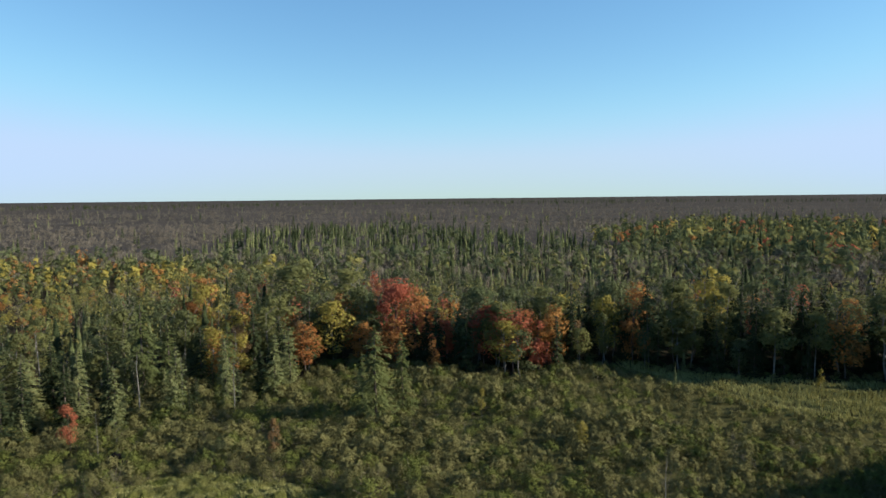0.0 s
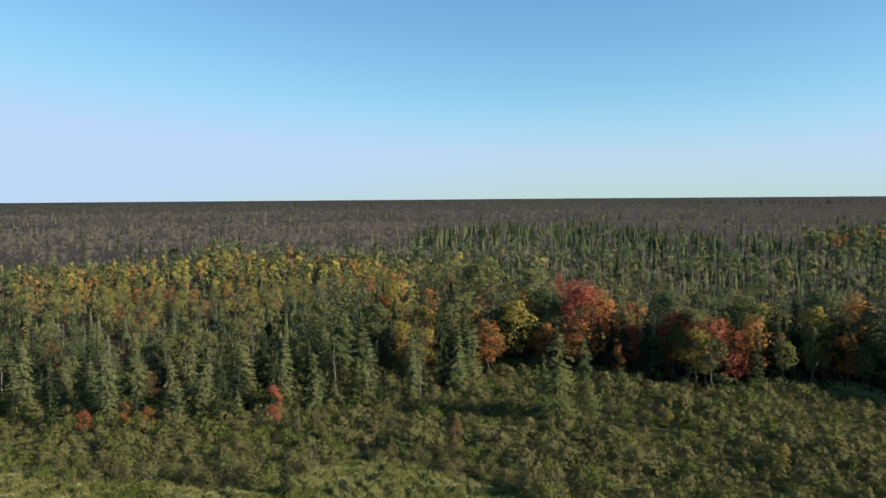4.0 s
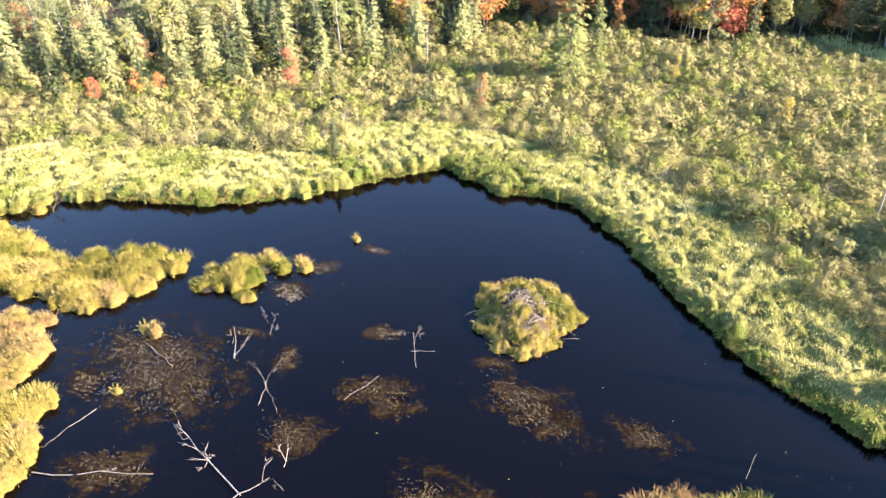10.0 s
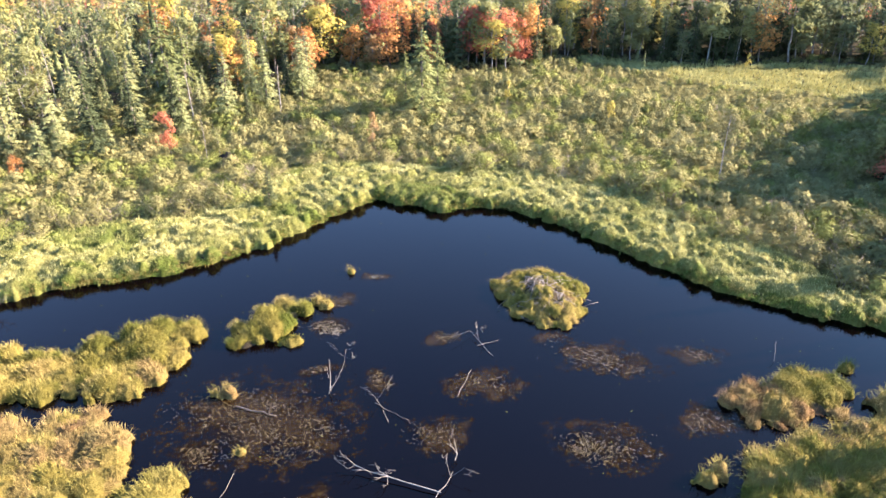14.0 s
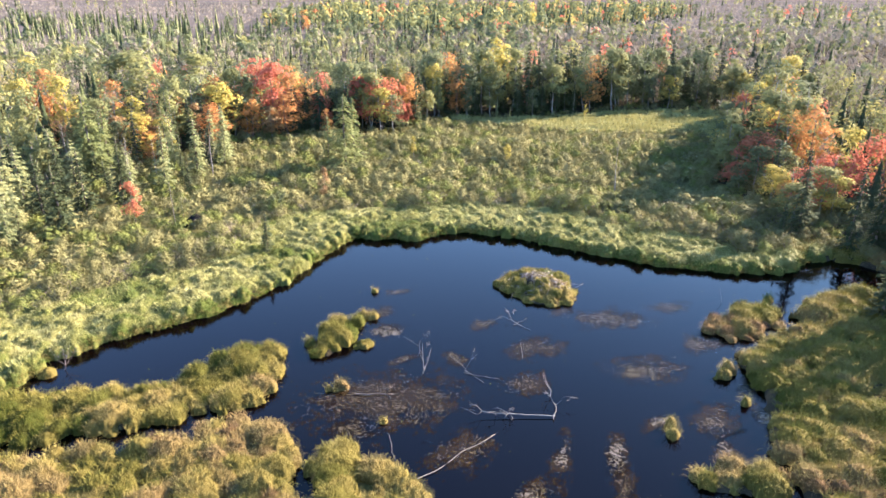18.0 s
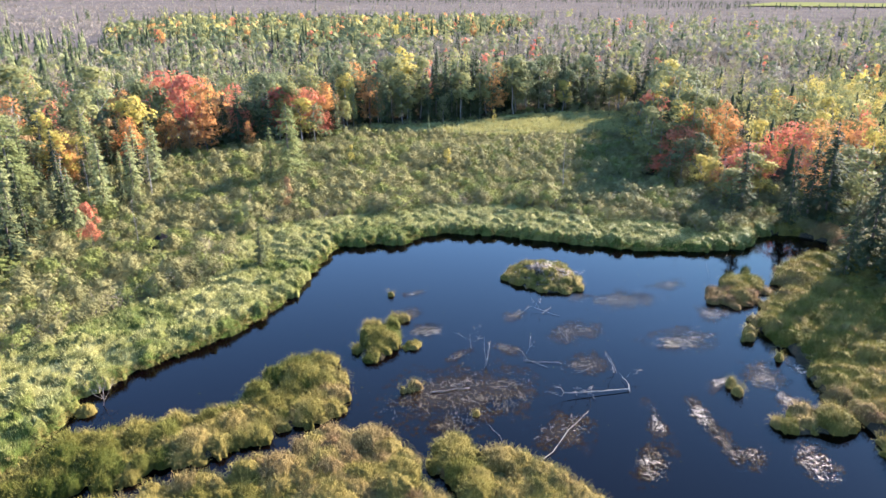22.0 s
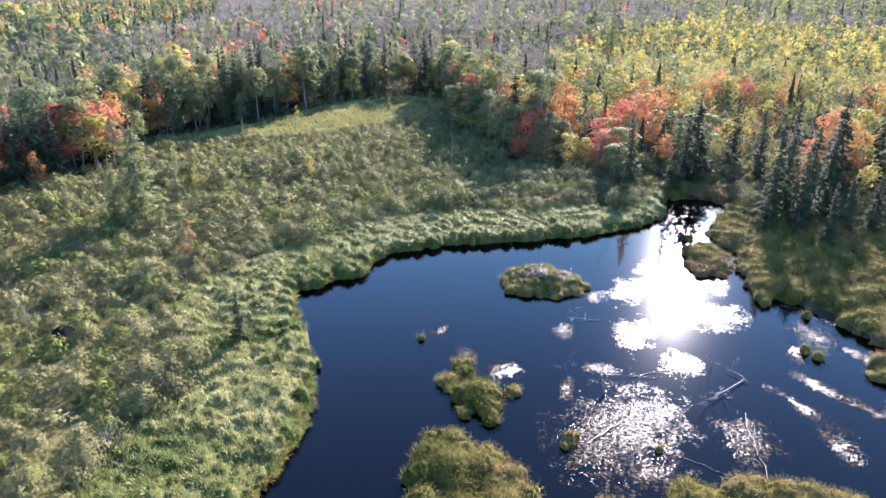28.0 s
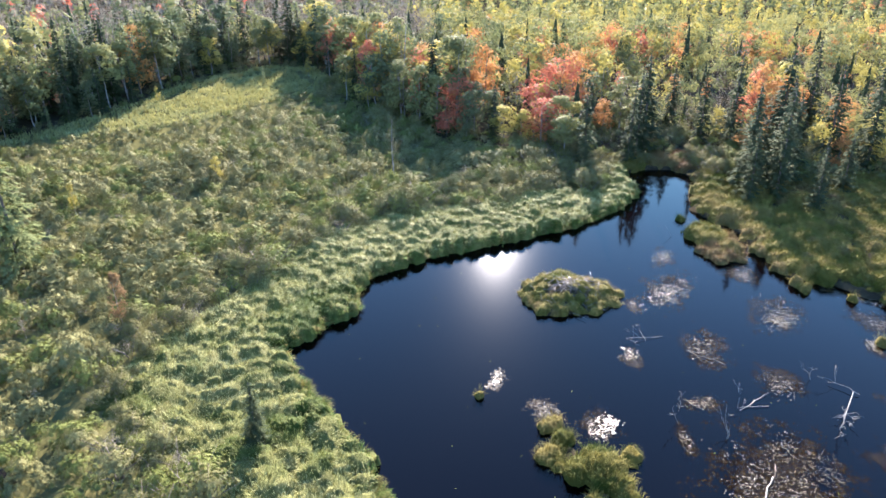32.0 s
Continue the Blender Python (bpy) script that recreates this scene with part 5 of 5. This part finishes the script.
lmops = Mops(-4.4, 4.4, -5, 5, 0.12, x, y, lodge_z(x, y) - 0.12, lrng.uniform(0.25, 0.5, len(x)), lrng.uniform(0.2, 0.45, len(x)), np.clip(np.where(field(x, y, 1.3, 55) > 0.45, 0.1, 0.55) + lrng.normal(size=len(x)) * 0.16, 0, 1), lrng.uniform(1, 1.5, len(x)), lrng.uniform(0, 3.1, len(x)))
part("dry_grass", lmops.mesh("dry_grass", M_ISLE_MOP, lrng), lodge, "golden and green dry grass on the lodge")
x, y = spots(-3.8, 3.8, -4.4, 4.4, 0.105, lrng, lambda a, b: lmops.z(a, b) > -0.2)
part("loose_grass", lmops.fuzz("loose_grass", M_ISLE, lrng, x, y, 0.36, 0.018), lodge)
for k in range(150):
    a, r = lrng.uniform(0, 6.28), math.sqrt(lrng.random()) * (0.55 if k % 3 else 0.95)
    p0 = np.array([3.0 * r * math.cos(a) - 0.2, 3.5 * r * math.sin(a) - 0.3, 0])
    p0[2] = float(lodge_z(p0[0:1], p0[1:2])[0]) + 0.10
    b, l = lrng.uniform(0, 6.28), lrng.uniform(0.4, 1.3)
    p1 = p0 + [l * math.cos(b), l * math.sin(b), 0]
    p1[2] = max(0.05, float(lodge_z(p1[0:1], p1[1:2])[0])) + lrng.uniform(0.08, 0.4)
    s = Soup()
    tube(s, [p0, (p0 + p1) / 2 + [0, 0, 0.05], p1], [0.022, 0.018, 0.01], 4)
    part("stick", s.mesh("stick", M_DEAD if k % 5 == 0 else M_WETWOOD), lodge)

# ---- floating mats of dead weed ----
wrng = np.random.default_rng(61)


ang = np.arange(32) / 32 * 2 * math.pi
SUNK_DISC = mesh_of("sunken_weed", np.concatenate([[(0, 0, 0)], np.column_stack([np.cos(ang), np.sin(ang), ang * 0])]), None, [(0, k + 1, (k + 1) % 32 + 1) for k in range(32)], (M_SUNK,))


def weed_mat(cx, cy, rx, ry, turn=0.0, dense=1.0):
    e = tagged(new("weed_mat", None), "flat brown mat of drowned weed and stalks on the water", "weed mat", "floating weed mats")
    e.location = (cx, cy, 0)
    n = int(180 * rx * ry) + 110
    a, r = wrng.uniform(0, 6.28, n), np.sqrt(wrng.random(n)) * wrng.uniform(0.75, 1.1, n)
    lx, ly = r * rx * np.cos(a), r * ry * np.sin(a)
    c, s_ = math.cos(turn), math.sin(turn)
    x, y = lx * c - ly * s_, lx * s_ + ly * c
    k = 0.9 - np.hypot(lx / rx, ly / ry) + 0.55 * field(x + cx, y + cy, 1.1, 62) + 0.45 * field(x + cx, y + cy, 2.9, 63) > wrng.uniform(0.1, 1.0, n)
    x, y = x[k], y[k]
    n = len(x)
    s = Soup()
    d, l, w = wrng.uniform(0, 6.28, n), wrng.uniform(0.05, 0.24, n), wrng.uniform(0.003, 0.007, n)
    o, sd = np.column_stack([np.cos(d), np.sin(d), d * 0]) * l[:, None] / 2, np.column_stack([-np.sin(d), np.cos(d), d * 0]) * w[:, None]
    b = np.column_stack([x, y, wrng.uniform(0.014, 0.03, n)])
    tip = np.column_stack([d * 0, d * 0, wrng.uniform(0, 0.07, n)])
    v = np.stack([b - o - sd, b - o + sd, b + o + sd + tip, b + o - sd + tip], 1)
    s.add(v.reshape(-1, 3), np.arange(n)[:, None] * 4 + [[0, 1, 2, 3]])
    tagged(part("stalk_litter", s.mesh("stalk_litter", M_MATS), e), kind="stuff")
    gx, gy = np.arange(-rx * 1.15, rx * 1.15, 0.05), np.arange(-ry * 1.15, ry * 1.15, 0.05)
    X, Y = np.meshgrid(gx, gy)
    X, Y = X + wrng.uniform(-0.022, 0.022, X.shape), Y + wrng.uniform(-0.022, 0.022, X.shape)
    U, V = X * c - Y * s_, X * s_ + Y * c
    D = (0.55 if dense > 1.5 else 0.85) - np.hypot(X / rx, Y / ry) + 0.6 * field(U + cx, V + cy, 1.3, 64) + 0.3 * field(U + cx, V + cy, 4.4, 65) + 0.2 * field(U + cx, V + cy, 10.0, 66)
    w_ = len(gx)
    i = (np.arange(len(gy) - 1)[:, None] * w_ + np.arange(w_ - 1)[None]).ravel()
    q = np.stack([i, i + 1, i + w_ + 1, i + w_], 1)
    grain = 0.5 + 0.7 * field(U + cx, V + cy, 7.0, 68) + 0.5 * field(U + cx, V + cy, 17.0, 69)
    q = q[(D.ravel()[q].min(1) > 0.02) & (wrng.random(len(q)) < np.clip(D.ravel()[q].min(1) * 1.1, 0.03, 0.8) * np.clip(grain.ravel()[q[:, 0]], 0.08, 1) * (0.95 if dense > 1.5 else 0.10))]
    s = Soup()
    s.add(np.stack([U, V, 0.010 + 0.004 * field(U, V, 9.0, 67)], -1), q)
    tagged(part("scum", s.mesh("scum", M_PALEBED if dense > 1.5 else M_MATBED), e), kind="stuff")
    sunk = part("sunken_weed", SUNK_DISC, e, "brown weed just under the surface")
    sunk.location, sunk.rotation_euler, sunk.scale = (0, 0, 0.004), (0, 0, turn), (rx * 1.4, ry * 1.4, 1)
    return e


for a in ((-28.5, 23.2, 5.2, 3.6, -0.4), (-17, 28.3, 1.2, 0.8, 0, 1.6), (-16, 23.3, 2.5, 1.6, -0.2), (-8, 23.6, 3.3, 1.7, -0.5), (-2.6, 22.5, 1.8, 1.0, -0.4), (-19.6, 19.7, 1.7, 1.5), (-11.5, 17, 2.8, 1.8, -0.6),
          (-21.9, 24.9, 0.8, 1.4), (-5.2, 17.2, 2.2, 1.2), (-24.2, 31.6, 1.6, 1.0, -0.3, 1.6), (-22.6, 34.3, 1.1, 1.0), (-19.7, 37.0, 1.1, 0.6, -0.3, 1.6), (-23, 12.6, 2.3, 0.7, 0.75, 2.0), (-20.1, 11.2, 2.4, 0.7, 0.75, 1.6),
          (-27.2, 16.2, 2.2, 1.7), (-15.7, 12.1, 1.2, 0.6, 0, 2.0), (-12.4, 17.2, 1.5, 1.0), (-20, 4.8, 2.0, 1.0, 0.6, 1.5), (-22, 7.6, 1.4, 0.9), (-12.5, 10.5, 2.2, 1.4, 0.5), (-31.5, 21.5, 1.5, 1.2), (-10.2, 26.6, 1.2, 0.7), (-25, 27.0, 1.4, 0.5, 0, 1.6), (-15, 7.8, 2.2, 0.8, 0.8),
          (-7.9, 11.6, 1.0, 0.7, 0.6, 1.6), (-9.8, 8.9, 1.3, 0.8, 0.9, 1.6), (-23.4, 31.0, 1.3, 0.8, 0.3, 1.6), (-6.4, 23.4, 1.6, 0.8, -0.3), (-21.7, 9.2, 2.0, 0.7, 0.8, 1.6), (-26.6, 11.2, 1.8, 1.0, 0.4, 1.6)):
    weed_mat(*a)

# ---- snags, logs and sticks ----
def log(name, label, pts, radii, mat, forks=0, seed=0):
    radii = (radii[0] * 0.25, radii[1] * 0.25)
    r = np.random.default_rng(seed)
    p = np.array(pts, float)
    e = tagged(new(name, None), label, "dead wood")
    e.location = tuple(p[0])
    s = Soup()
    q = p - p[0]
    f = np.linspace(0, 1, 6)
    line = np.column_stack([np.interp(f, np.linspace(0, 1, len(q)), q[:, k]) for k in range(3)]) + r.normal(size=(6, 3)) * np.linalg.norm(q[-1]) * 0.015
    line[0] = 0
    tube(s, line, np.interp(f, [0, 1], radii), 6)
    part("stem", s.mesh("stem", mat), e)
    for k in range(forks):
        b = line[min(5, 3 + int(r.integers(0, 3)))]
        d = unit(unit(q[-1]) * 0.7 + r.normal(size=3) * 0.7 + [0, 0, 0.35]) * r.uniform(0.6, 1.6)
        s = Soup()
        tube(s, [b, b + d * 0.5 + r.normal(size=3) * 0.12, b + d + r.normal(size=3) * 0.15], [radii[1] * 0.9, radii[1] * 0.55, 0.008], 4)
        for m in range(3):
            b2 = b + d * r.uniform(0.4, 0.9)
            d2 = unit(d + r.normal(size=3) * 0.9) * 0.3
            tube(s, [b2, b2 + d2 * 0.5, b2 + d2 + r.normal(size=3) * 0.05], [0.012, 0.009, 0.005], 3)
        part("branch", s.mesh("branch", mat), e)
    return e


log("fallen_snag", "bleached fallen snag with a spray of bare branches", [(-20.6, 15.9, 0.12), (-22.5, 17.2, 0.15), (-24.3, 18.5, 0.35)], (0.14, 0.08), M_DEAD, 9, 1)
log("driftwood", "bleached forked driftwood beside the snag", [(-20.9, 15.7, 0.1), (-20.2, 16.2, 0.25), (-19.7, 17.0, 0.15)], (0.1, 0.04), M_DEAD, 2, 2)
log("log", "dark wet log lying in the weed", [(-29.8, 24.8, 0.08), (-27.7, 23.4, 0.10)], (0.13, 0.10), M_WETWOOD, 1, 3)
log("fallen_branch", "long pale forked branch half sunk in weed", [(-30.6, 15.6, 0.06), (-28, 15.9, 0.12), (-25.1, 16.4, 0.2)], (0.09, 0.04), M_DEAD, 3, 4)
log("fallen_branch", "grey branch lying on the water", [(-22.0, 21.4, 0.05), (-22.2, 23.3, 0.12)], (0.06, 0.03), M_DEAD, 3, 5)
log("fallen_branch", "thin pale pole on the water", [(-17.8, 22.5, 0.04), (-16.4, 24.5, 0.07)], (0.04, 0.02), M_DEAD, 0, 6)
log("fallen_branch", "thin pale pole on the water", [(-14.6, 25.6, 0.04), (-15.3, 28.3, 0.3)], (0.05, 0.03), M_DEAD, 3, 7)
log("fallen_branch", "pale split stick on the water", [(-15.2, 26.9, 0.04), (-13.8, 27.0, 0.08)], (0.06, 0.02), M_DEAD, 0, 8)
log("leaning_stick", "bleached stick leaning out of the water", [(1.7, 20.6, -0.1), (2.1, 21.3, 1.0)], (0.05, 0.03), M_DEAD, 0, 9)
log("leaning_stick", "forked grey stick standing in the water", [(-23.6, 27.0, -0.1), (-23.3, 27.4, 0.9)], (0.05, 0.02), M_DEAD, 3, 10)
log("fallen_branch", "pale stick lying in the weed", [(-30.0, 19.8, 0.04), (-31.0, 17.2, 0.1)], (0.05, 0.02), M_DEAD, 1, 11)
log("stump", "short broken stump in the water", [(-24.8, 24.7, -0.2), (-24.6, 24.6, 0.5)], (0.14, 0.10), M_DEAD, 2, 12)
log("stump", "broken stump with twigs in the water", [(-45.2, 38.3, -0.2), (-45.0, 38.2, 0.4)], (0.12, 0.08), M_WETWOOD, 5, 13)
log("stump", "small dark stump in the weed", [(-19.4, 17.8, -0.2), (-19.2, 17.9, 0.35)], (0.12, 0.08), M_DEAD, 2, 14)
log("fallen_branch", "dark wet branch sunk in the pond weed", [(-22.4, 23.2, 0.02), (-21.0, 21.2, 0.08)], (0.07, 0.04), M_WETWOOD, 2, 15)

# ---- dark shelter in the thicket ----
den = tagged(new("ground_blind", None), "small dark hunched shelter half hidden in the shrubs", "shelter")
den.location = (-29.9, 62.2, 0.35)
u, w = np.meshgrid(np.linspace(0, 1, 7), np.linspace(0, 2 * math.pi, 19)[:-1])
rr = 1.25 * (1 - u ** 2.2) * (1 + 0.08 * np.sin(w * 5))
i = (np.arange(18)[:, None] * 7 + np.arange(6)[None]).ravel()
j = (((np.arange(18) + 1) % 18)[:, None] * 7 + np.arange(6)[None]).ravel()
q = np.stack([i, i + 1, j + 1, j], 1)
q = q[~((np.cos(w).ravel()[q].mean(1) * -0.5 + np.sin(w).ravel()[q].mean(1) * -0.87 > 0.8) & (u.ravel()[q].mean(1) < 0.7))]
part("cover", mesh_of("cover", np.stack([rr * np.cos(w), rr * np.sin(w) * 0.9, 1.5 * u], -1), q, None, (M_TAR,)), den, "dark weathered cover")
s = Soup()
tube(s, [(-0.5, -1.1, 0), (-0.45, -1.0, 0.6), (-0.3, -0.7, 1.1)], [0.05, 0.045, 0.03], 5)
part("pole", s.mesh("pole", M_DEAD), den, "pale leaning pole")

# ---- floating leaves and chips on the open water ----
frng = np.random.default_rng(71)
lx, ly = spots(-52, 16, 8, 50, 1.5, frng, lambda x, y: (pond_in(x, y) > 0.6) & (frng.random(len(x)) < 0.16))
s = Soup()
n = len(lx)
a, l = frng.uniform(0, 6.28, n), frng.uniform(0.025, 0.06, n)
o, sd = np.column_stack([np.cos(a), np.sin(a), a * 0]) * l[:, None], np.column_stack([-np.sin(a), np.cos(a), a * 0]) * (l * 0.4)[:, None]
p0 = np.column_stack([lx, ly, np.full(n, 0.012)])
s.add(np.stack([p0 - o, p0 + sd, p0 + o, p0 - sd], 1).reshape(-1, 3), np.arange(n)[:, None] * 4 + [[0, 1, 2, 3]])
tagged(new("floating_leaves", s.mesh("floating_leaves", M_BANK)), "pale fallen leaves and chips floating on the pond", "leaves", kind="stuff")
